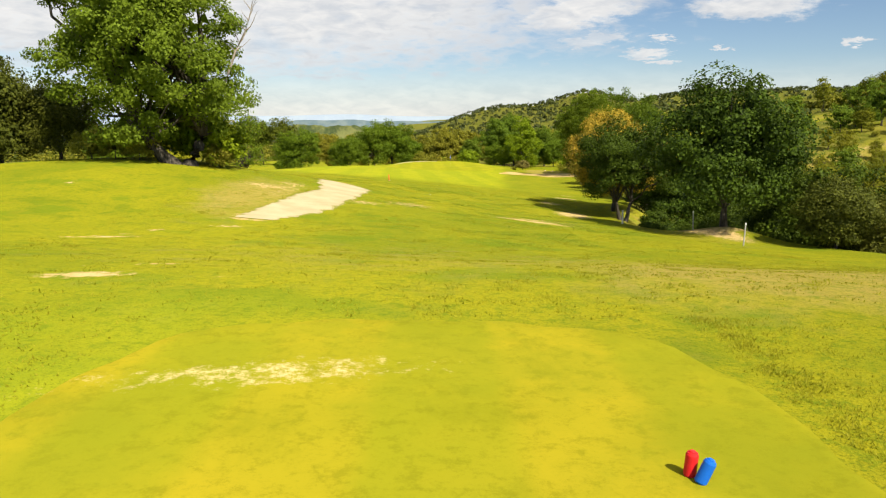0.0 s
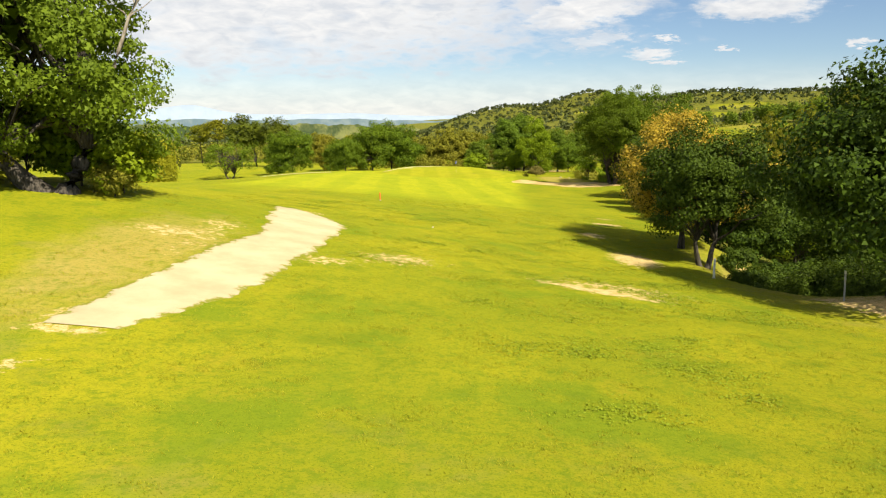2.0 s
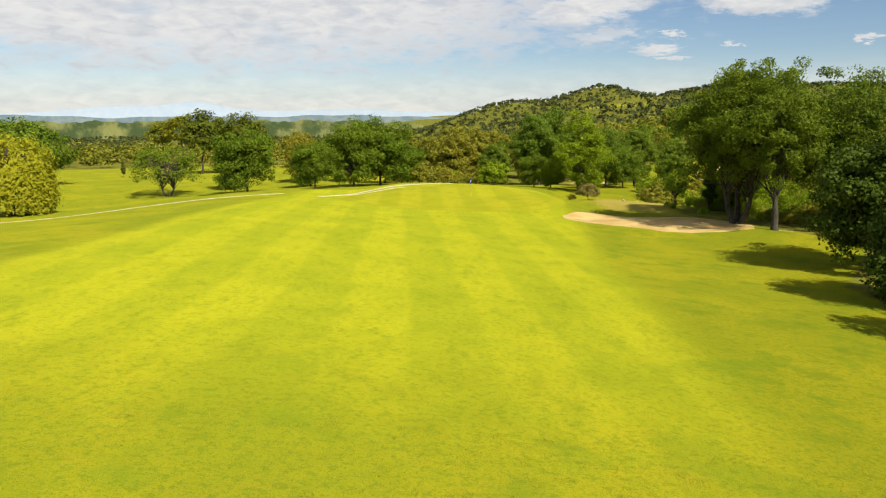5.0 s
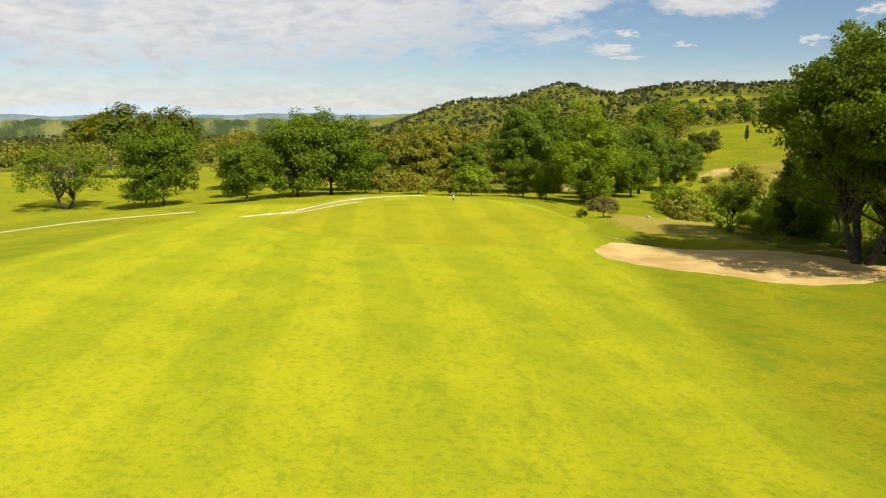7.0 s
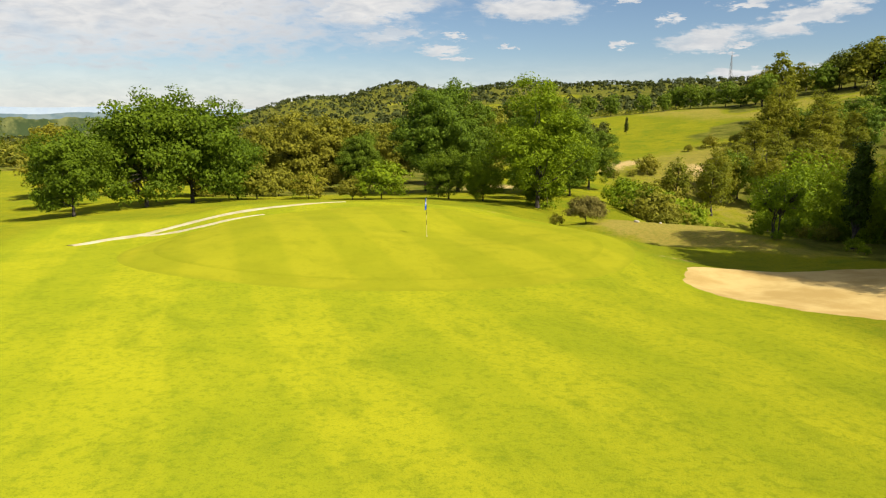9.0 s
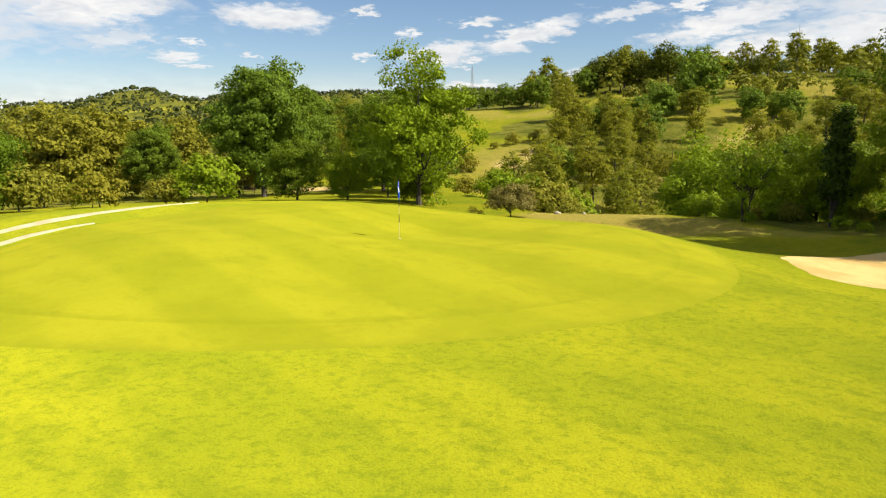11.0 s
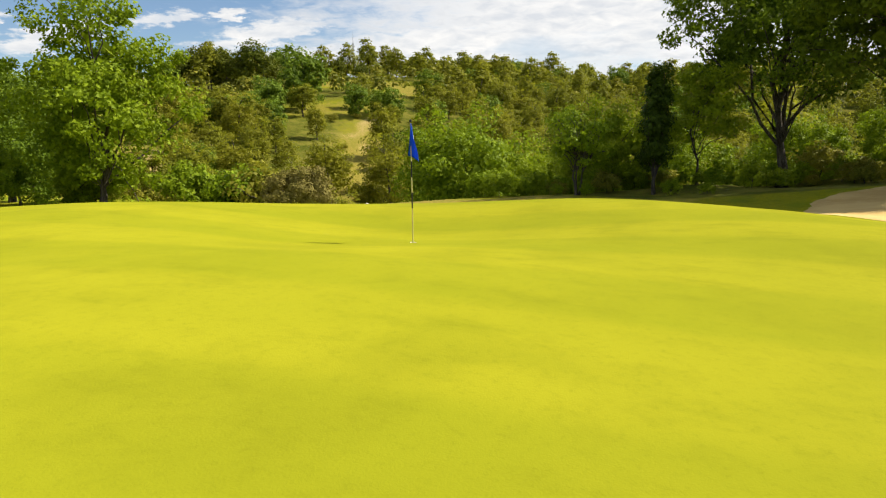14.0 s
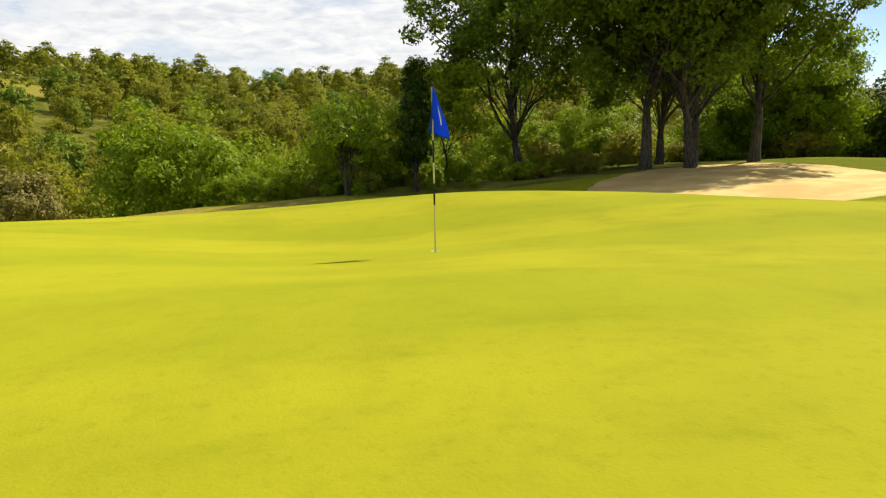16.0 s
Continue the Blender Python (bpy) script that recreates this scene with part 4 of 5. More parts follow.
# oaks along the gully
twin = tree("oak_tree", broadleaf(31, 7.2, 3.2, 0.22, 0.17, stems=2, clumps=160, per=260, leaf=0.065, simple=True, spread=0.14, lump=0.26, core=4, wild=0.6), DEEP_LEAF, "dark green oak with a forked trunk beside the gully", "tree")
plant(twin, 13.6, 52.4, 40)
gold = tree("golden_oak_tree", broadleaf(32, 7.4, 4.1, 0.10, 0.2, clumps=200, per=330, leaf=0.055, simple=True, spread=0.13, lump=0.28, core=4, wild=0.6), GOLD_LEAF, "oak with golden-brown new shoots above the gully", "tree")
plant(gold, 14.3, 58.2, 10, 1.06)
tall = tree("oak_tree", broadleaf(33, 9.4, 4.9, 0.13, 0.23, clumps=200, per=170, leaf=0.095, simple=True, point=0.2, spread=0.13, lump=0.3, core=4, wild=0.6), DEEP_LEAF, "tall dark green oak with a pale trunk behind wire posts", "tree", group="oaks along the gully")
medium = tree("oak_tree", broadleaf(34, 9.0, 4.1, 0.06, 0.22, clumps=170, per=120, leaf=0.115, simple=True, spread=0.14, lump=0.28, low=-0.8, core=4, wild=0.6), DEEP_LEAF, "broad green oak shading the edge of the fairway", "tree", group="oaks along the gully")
plant(tall, 16.8, 41.6, 0, 0.94)
for x, y, turn, size in ((19.8, 46.2, 200, 0.5), (20.2, 50.6, 110, 0.52), (23.5, 43.0, 70, 0.84), (31, 48, 120, 0.9), (33, 58, 10, 1.0), (24.5, 84, 40, 1.0), (29, 72, 250, 1.0)):
    plant(tall, x, y, turn, size)
for x, y, turn, size in ((21.4, 66, 0, 0.8), (22.2, 75, 75, 0.85), (23.0, 85, 150, 0.9), (24.2, 95, 220, 0.9), (26.5, 105, 300, 1.0), (29, 62, 30, 1.0), (31, 92, 80, 1.0), (34, 104, 190, 1.1)):
    plant(medium, x, y, turn, size)

# the stand of tall trees behind the bunker
stand = tree("oak_tree", broadleaf(41, 14.2, 5.6, 0.16, 0.27, core=2, clumps=230, per=150, leaf=0.10, simple=True, lump=0.3, limbs=13, spread=0.105, wild=0.8), STAND_LEAF, "tall spreading oak standing behind the sand bunker", "tree", group="oaks behind the bunker")
forked = tree("oak_tree", broadleaf(42, 14.0, 5.3, 0.2, 0.30, stems=2, core=3, clumps=220, per=150, leaf=0.10, simple=True, lump=0.3, limbs=11, spread=0.11, wild=0.8), STAND_LEAF, "twin-trunked oak standing behind the sand bunker", "tree", group="oaks behind the bunker")
upright = tree("oak_tree", broadleaf(46, 13.6, 4.8, 0.24, 0.27, core=2, clumps=190, per=150, leaf=0.10, simple=True, lump=0.3, limbs=11, spread=0.11, lean=1.3, wild=0.8), STAND_LEAF, "straight grey-trunked oak at the rim of the sand bunker", "tree", group="oaks behind the bunker")
# lit counterpart of the dark stand: the fresh leaf colour stands for full sun
sunny = tree("oak_tree", broadleaf(44, 12.0, 4.8, 0.10, 0.2, stems=2, clumps=200, per=130, leaf=0.11, simple=True, lump=0.26, limbs=9, spread=0.125, wild=0.7), FRESH_LEAF, "oak above the bunker, full sun put into its light green leaves", "tree", group="light green oaks above the bunker")
plant(stand, 33.6, 123.5, 100, 0.95)
leaning = tree("oak_tree", broadleaf(47, 15.8, 5.2, 0.16, 0.27, core=1, clumps=210, per=140, leaf=0.10, simple=True, lump=0.36, limbs=14, spread=0.10, lean=1.3, point=-0.3, wild=0.8), STAND_LEAF, "wide oak leaning out over the edge of the gully", "tree", group="oaks behind the bunker")
plant(leaning, 32.7, 132.7, 122, 1.0)
slender = tree("oak_tree", broadleaf(48, 6.8, 1.9, 0.22, 0.08, core=2, clumps=80, per=90, leaf=0.08, simple=True, lump=0.32, limbs=7, spread=0.18, lean=-0.7, wild=0.7), FRESH_LEAF, "slender light green oak with a curved thin trunk", "tree")
plant(slender, 31.6, 137.1, 20)
plant(forked, 25.9, 125.6, 75, 0.98)
for x, y, turn, size in ((26.8, 127.6, 160, 1.0), (27.4, 121.2, 200, 0.94)):
    plant(upright, x, y, turn, size)
for x, y, turn, size in ((36.4, 112.3, 250, 0.84), (41, 113.5, 140, 0.8), (40.5, 106, 10, 0.78), (43, 101, 60, 0.85), (41, 96, 200, 0.8), (47, 110, 20, 0.85), (50, 102, 150, 0.9), (55, 118, 260, 0.9)):
    plant(sunny, x, y, turn, size)
ivy = tree("ivy_clad_tree", broadleaf(43, 6.6, 0.62, 0.03, 0.11, clumps=90, per=60, leaf=0.085, spread=0.42, lump=0.3, simple=True), DEEP_LEAF, "slim trunk wrapped in dark ivy at the gully edge", "tree")
plant(ivy, 28.2, 139.2)
sapling = tree("oak_sapling", broadleaf(45, 4.3, 1.5, 0.3, 0.07, stems=3, clumps=46, per=70, leaf=0.07, simple=True, limbs=5, spread=0.24, lump=0.3), FRESH_LEAF, "thin-stemmed oak sapling with sparse light leaves", "tree")
plant(sapling, 25.4, 142.7)

# trees round the back of the green
bush_oak = tree("young_oak_tree", broadleaf(51, 6.6, 3.4, 0.04, 0.14, clumps=160, per=150, leaf=0.08, simple=True, spread=0.14, lump=0.3, low=-0.95, core=2, wild=0.7), FRESH_LEAF, "bushy bright green young oak below the green", "tree", group="young oaks below the green")
for x, y, turn, size in ((38.0, 152.6, 0, 1.45), (31.5, 141.6, 60, 0.85), (44, 143, 150, 1.0), (34.5, 145.5, 200, 0.85), (15.0, 170.8, 30, 0.62), (20.6, 168.6, 110, 0.55), (38.5, 138, 90, 0.95), (40, 131, 10, 0.8), (42.5, 124, 240, 0.85), (45, 117, 300, 0.75)):
    plant(bush_oak, x, y, turn, size)
light_tree = tree("poplar_tree", broadleaf(52, 11.6, 4.5, 0.02, 0.2, clumps=190, per=120, leaf=0.10, simple=True, spread=0.115, lump=0.38, point=0.15, low=-0.95, core=1, wild=0.8), FRESH_LEAF, "tall loose light green tree with open branches", "tree")
plant(light_tree, 18.9, 166.3, 0)
behind = tree("oak_tree", broadleaf(53, 13.5, 5.2, 0.13, 0.27, simple=True, clumps=230, per=150, leaf=0.12, lump=0.32, spread=0.115, low=-0.9, wild=0.6), OAK_LEAF, "large green oak beyond the back of the green", "tree", group="oaks beyond the green")
for x, y, turn, size in ((15.6, 190, 0, 1.0), (19.6, 194, 120, 0.92), (26.6, 184.5, 230, 0.74), (33, 190, 20, 0.8), (8.5, 205, 20, 0.62), (44, 204, 90, 0.7)):
    plant(behind, x, y, turn, size)
small_oak = tree("oak_tree", broadleaf(54, 9.0, 3.8, 0.06, 0.16, simple=True, core=3, clumps=150, per=110, leaf=0.115, lump=0.3, spread=0.14, low=-0.9, wild=0.65), LIGHT_OAK_LEAF, "rounded green oak beside the low fairway", "tree", group="oaks beside the low fairway")
for x, y, turn, size in ((-22.9, 176, 0, 0.9), (-17.5, 183, 90, 1.3), (-13.2, 186, 200, 1.34), (-37.6, 188, 45, 1.33), (-8.5, 190, 120, 0.82), (-70.2, 151.7, 240, 1.2), (-30, 235, 240, 1.0), (-18, 240, 10, 1.2), (-5, 225, 80, 0.9), (13, 176, 30, 0.6), (-28, 198, 70, 0.9), (-45, 205, 10, 1.0), (22, 176, 140, 0.6), (28, 178, 310, 0.75)):
    plant(small_oak, x, y, turn, size)
olive = tree("ash_tree", broadleaf(55, 9.5, 4.0, 0.02, 0.16, simple=True, core=2, clumps=150, per=46, leaf=0.2, lump=0.3, spread=0.14, low=-0.97, wild=0.65), SCRUB_LEAF, "loose olive-brown tree in young leaf beyond the green", "tree", group="olive-brown trees beyond the green")
for x, y, turn, size in ((0.5, 212, 0, 1.0), (5.5, 220, 80, 1.1), (-5, 216, 170, 0.95), (1, 232, 260, 1.2), (10.5, 229, 20, 1.0), (-12, 228, 300, 1.1), (17, 222, 110, 1.0), (-52, 300, 60, 1.2), (-38, 300, 160, 1.1), (-22, 212, 40, 0.9), (-33, 215, 140, 1.0), (24, 214, 0, 1.0), (32, 218, 100, 1.1), (-14, 204, 210, 0.85)):
    plant(olive, x, y, turn, size)
weeping = tree("willow_tree", willow(61, 9.8, 4.6), WILLOW_LEAF, "yellow-green weeping willow on the low fairway", "tree")
plant(weeping, -57.5, 151.1)
broad = tree("oak_tree", broadleaf(62, 14.5, 8.0, 0.12, 0.35, simple=True, clumps=260, per=50, leaf=0.26, spread=0.13), OAK_LEAF, "broad dark oak far across the low field", "tree", group="oaks across the low field")
for x, y, turn, size in ((-93, 214, 0, 1.0), (-104, 222, 100, 0.9), (-84, 196, 40, 0.6)):
    plant(broad, x, y, turn, size)

# pines
tall_pine = tree("pine_tree", pine(71, 17, 4.4, 0.5, 80, 40, 0.34, 0.26), PINE_LEAF, "tall umbrella-topped pine with a bare stem", "pine tree", group="pines on the low field")
for x, y, turn, size in ((-91, 300, 0, 1.1), (-80, 312, 90, 0.9), (-100, 306, 20, 1.0)):
    plant(tall_pine, x, y, turn, size)
big_pine = tree("pine_tree", pine(77, 19.6, 6.0, 0.42, 150, 34, 0.36, 0.32), BIG_PINE_LEAF, "tall dark pine with layered branches on the low field", "pine tree", group="tall dark pines on the low field")
for x, y, turn, size in ((-70, 257, 0, 0.9), (-57, 256, 130, 0.86), (-66, 262, 220, 0.8)):
    plant(big_pine, x, y, turn, size)
sparse = tree("spreading_tree", broadleaf(63, 10.0, 7.4, 0.16, 0.3, stems=2, core=0, clumps=110, per=50, leaf=0.15, simple=True, limbs=18, twigs=40, spread=0.1, lump=0.3), LIGHT_OAK_LEAF, "wide half-bare tree with sparse leaves on the low field", "tree")
plant(sparse, -55.4, 196.2)
slope_a = tree("pine_tree", pine(72, 10.0, 3.0, 0.20, 120, 32, 0.19), PINE_LEAF, "yellow-green pine on the steep dry slope", "pine tree", group="pines on the slope")
slope_b = tree("pine_tree", pine(73, 8.0, 2.5, 0.14, 105, 32, 0.175), PINE_LEAF, "small yellow-green pine on the steep dry slope", "pine tree", group="pines on the slope")
ridge_pine = tree("pine_tree", pine(78, 12.5, 4.6, 0.25, 120, 24, 0.34, 0.22), BIG_PINE_LEAF, "dark round-headed pine on the crest of the hill", "pine tree", group="dark pines on the crest")
slope_c = tree("oak_tree", broadleaf(74, 8.0, 3.4, 0.04, 0.16, simple=True, core=2, twigs=3, limbs=5, clumps=95, per=30, leaf=0.2, spread=0.14, lump=0.26, low=-0.95), OAK_LEAF, "rounded green oak on the far slope", "tree", group="oaks on the far slope")
far_pine = tree("pine_tree", pine(76, 9.6, 3.1, 0.25, 80, 15, 0.33), PINE_LEAF, "yellow-green pine high on the wooded hill", "pine tree", group="pines on the hill")
thicket = tree("young_oak_bush", broadleaf(56, 2.7, 1.7, 0.02, 0.05, simple=True, core=2, twigs=2, limbs=4, clumps=60, per=42, leaf=0.10, spread=0.19, lump=0.26), FRESH_LEAF, "fresh green oak thicket at the gully edge", "bush", group="thickets at the gully edge")
scrub = tree("scrub_bush", broadleaf(75, 2.6, 1.7, 0.02, 0.06, simple=True, core=2, twigs=1, limbs=3, clumps=44, per=36, leaf=0.11, spread=0.21, lump=0.26), SCRUB_LEAF, "low olive-coloured scrub bush", "bush", group="scrub bushes")
rng = np.random.default_rng(8)


def bank(y):
    """Where the ground breaks off into the gully beside and behind the green."""
    return float(np.interp(y, [100, 115, 128, 145, 160, 180, 210], [24, 35, 39, 30.5, 28, 32, 44]))


def open_ground(x, y):
    return meadow(x, y) > 0.25 or bump(x, y, 41, 170, 20, 8, 55) > 0.4 or any(k > 0.6 and math.hypot(x - cx, y - cy) < max(rx, ry) for cx, cy, rx, ry, _, k in DIRT)


placed = []


def hides_field(x, y, h):
    """Whether a tree of height h would stand before the open fields as one looks across the gully from the green."""
    for eye, field in ((np.array([-7.0, 128.0, 3.5]), HIGH_FIELD), (np.array([-7.0, 128.0, 3.5]), FAR_FAIRWAY), (np.array([-5.0, 95.0, 7.9]), FAR_FAIRWAY)):
        for share in (0.55, 0.8, 1.0):
            top = np.array([x, y, z_at(x, y) + share * h])
            p = eye + (top - eye) * np.linspace(1.04, 2.6, 40)[:, None]
            under = p[:, 2] < height(p[:, 0], p[:, 1])
            if under.any() and within(*p[under.argmax(), :2], field, 3.0) > 0.4:
                return True
    return False


def clearing(x, y):
    """The dry open strip that climbs the slope beside the sandy path, and the grass below the high meadow."""
    turn, r = math.degrees(math.atan2(x - 5, y - 140)), math.hypot(x - 5, y - 140)
    if 59.2 < turn < 62.0 and r < 158:
        return True
    ahead = [meadow(5 + (r + k) * math.sin(radians(turn)), 140 + (r + k) * math.cos(radians(turn))) for k in (8, 20, 34)]
    return 28 < turn < 64 and r > 110 and max(ahead) > 0.45


def scatter(kinds, count, turn_lo, turn_hi, r_lo, r_hi, gap, size_lo, size_hi, tries=6000, anywhere=False):
    """Trees at random over part of the slope, kept apart from one another."""
    done = 0
    for _ in range(tries):
        turn, r = radians(rng.uniform(turn_lo, turn_hi)), math.sqrt(rng.uniform(r_lo ** 2, r_hi ** 2))
        x, y = 5 + r * math.sin(turn), 140 + r * math.cos(turn)
        if done == count or ((open_ground(x, y) or clearing(x, y)) and not anywhere) or x < bank(y) + 6 or any((x - a) ** 2 + (y - b) ** 2 < gap ** 2 for a, b in placed):
            continue
        size = rng.uniform(size_lo, size_hi)
        if hides_field(x, y, 8.5 * size):
            continue
        placed.append((x, y))
        done += 1
        u = rng.uniform()
        pick = next(k for k, share in kinds if u <= share)
        ob = plant(pick, x, y, rng.uniform(0, 360), size)
        ob.scale = (size * rng.uniform(0.85, 1.15), size * rng.uniform(0.85, 1.15), size * rng.uniform(0.78, 1.18))


scatter([(slope_a, 0.45), (slope_b, 0.85), (slope_c, 1.0)], 70, 46, 122, 36, 105, 5.6, 0.75, 1.15)
scatter([(slope_a, 0.5), (slope_b, 0.82), (slope_c, 1.0)], 115, 24, 122, 95, 165, 6.6, 0.75, 1.2)
scatter([(slope_a, 0.55), (slope_b, 1.0)], 14, 67, 88, 92, 175, 7.0, 0.8, 1.2, anywhere=True)
for x, y, size in ((112, 206, 0.8), (118, 193, 0.7), (101, 187.5, 0.6), (92, 193, 0.55), (133, 199, 0.7), (84, 196, 0.8), (80, 187, 0.6), (97, 206, 0.85), (88, 204, 0.9), (104, 213, 0.9), (76, 178, 0.7)):
    plant(slope_b, x, y, 31 * x, size)
for x, y, size in ((146, 207, 0.7), (106, 220, 0.8)):
    plant(slope_c, x, y, 31 * x, size)
for x, y, size in ((168.9, 283.9, 0.95), (172.9, 281.6, 1.08), (175.4, 277.5, 1.1), (175.1, 271.5, 1.02), (177.0, 262.0, 1.15), (184.8, 260.9, 0.7), (174.7, 266.0, 0.78),
                   (209.5, 264.6, 0.55), (208.6, 257.3, 0.5), (209.7, 252.5, 0.6), (200.8, 239.3, 0.52), (139.9, 282.2, 0.66)):
    plant(ridge_pine, x, y, 37 * x, size)
for x, y, size in ((128.4, 307.7, 0.9), (129.5, 301.6, 0.95), (130.9, 294.7, 0.8), (132.1, 288.0, 0.92), (133.3, 282.9, 0.75), (134.7, 275.7, 1.15), (162.2, 283.5, 1.15), (137.5, 223.3, 1.75), (137.1, 209.5, 0.95),
                   (144.4, 207.7, 0.72), (107.3, 223.9, 0.86), (112.6, 221.9, 0.9), (102.6, 225.4, 0.78), (141.6, 203.4, 0.95), (104, 320.8, 0.9), (107.4, 312, 0.85), (116.1, 307, 0.75), (120.7, 303, 0.7), (87.9, 329.7, 1.25), (86.7, 345, 1.35), (96, 326, 1.0)):
    plant(slope_c, x, y, 53 * x, size)
plant(slope_a, 115.5, 247.0, 20, 1.0)
scatter([(far_pine, 0.85), (slope_c, 1.0)], 190, 43, 125, 155, 270, 7.2, 0.8, 1.25)
for x, y, size in ((62, 196, 1.0), (67, 203, 0.9), (57, 191, 1.05), (73, 207, 0.8), (84, 216, 0.9), (52, 193, 0.9), (92, 222, 1.0)):
    plant(slope_b, x, y, 50 * x, size)
for k in range(80):
    turn, r = radians(rng.uniform(5, 118)), rng.uniform(34, 130)
    x, y = 5 + r * math.sin(turn), 140 + r * math.cos(turn)
    if x < bank(y) + 2 or meadow(x, y) > 0.6 or (clearing(x, y) and rng.uniform() < 0.7) or math.hypot(x - 30, y - 132) < 9:
        continue
    plant(scrub, x, y, rng.uniform(0, 360), rng.uniform(0.6, 1.25))
for k in range(64):
    y = 112 + 62 * k / 63
    x = bank(y) + rng.uniform(0.0, 5.0)
    plant(thicket if rng.uniform() < 0.6 else scrub, x, y + rng.uniform(-1, 1), rng.uniform(0, 360), rng.uniform(0.55, 1.0) * (0.75 if 150 < y < 162 else 1.7 if y > 150 else 1.0))
for x, y, size in ((-18.2, 45.8, 1.2), (-14.4, 46.4, 1.05), (-16.4, 46.8, 1.1)):
    plant(thicket, x, y, 70 * x, size)
for k in range(22):
    turn, r = radians(rng.uniform(57.5, 64)), rng.uniform(70, 156)
    plant(scrub, 5 + r * math.sin(turn), 140 + r * math.cos(turn), rng.uniform(0, 360), rng.uniform(0.3, 0.75))
for k in range(26):
    y = rng.uniform(126, 148)
    x = rng.uniform(28.5, 31.5) if y > 135 else rng.uniform(30.5, 34)
    plant(thicket if k % 3 else scrub, x, y, rng.uniform(0, 360), rng.uniform(0.22, 0.55))
for x, y, size in ((25.2, 142.2, 0.22), (24.9, 143.6, 0.2), (27.4, 138.3, 0.3), (26.4, 136.6, 0.2)):
    plant(thicket, x, y, 70 * x, size)
rough_corners = np.array(ROUGH_SLOPE, dtype=float)
done = 0
while done < 34:
    x, y = rng.uniform(rough_corners.min(axis=0), rough_corners.max(axis=0))
    if within(x, y, ROUGH_SLOPE, 2.0) > 0.6:
        plant(scrub, x, y, rng.uniform(0, 360), rng.uniform(0.25, 0.6) if x < 84 else rng.uniform(0.5, 0.95))
        done += 1
for k in range(46):
    x, y = rng.uniform(-32, 36), rng.uniform(178, 226)
    if meadow(x, y) > 0.5 or x > 8:
        continue
    plant(thicket if rng.uniform() < 0.5 else scrub, x, y, rng.uniform(0, 360), rng.uniform(0.5, 1.5))
broom = tree("broom_bush", broadleaf(57, 2.0, 1.6, 0.0, 0.05, simple=True, core=3, twigs=6, limbs=6, clumps=110, per=110, leaf=0.045, spread=0.15, lump=0.16, low=-0.4), BROOM_LEAF, "dense rounded olive-brown broom bush at the foot of the green", "bush")
plant(broom, 17.6, 153.9, 40, 1.0)
# dark bushes added to darken the gully foot, plants and shade in one
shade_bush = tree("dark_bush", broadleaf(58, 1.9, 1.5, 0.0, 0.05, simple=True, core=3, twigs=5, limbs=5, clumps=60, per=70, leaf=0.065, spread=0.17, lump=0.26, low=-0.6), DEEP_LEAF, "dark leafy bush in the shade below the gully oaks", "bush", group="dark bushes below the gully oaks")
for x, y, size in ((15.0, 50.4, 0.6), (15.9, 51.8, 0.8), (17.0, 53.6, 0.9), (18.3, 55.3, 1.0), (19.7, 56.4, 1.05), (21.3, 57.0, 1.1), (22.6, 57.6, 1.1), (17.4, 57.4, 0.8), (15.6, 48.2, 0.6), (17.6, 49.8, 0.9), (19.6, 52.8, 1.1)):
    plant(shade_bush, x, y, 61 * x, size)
for x, y, size in ((15.6, 155.0, 0.35), (24, 38.5, 1.6), (-20.5, 44.5, 0.8), (-22, 44.5, 0.75), (-18.6, 43.6, 0.6), (-14.2, 45.2, 0.55), (35, 130.5, 0.8), (37, 124, 0.9)):
    plant(scrub, x, y, 70 * x, size)


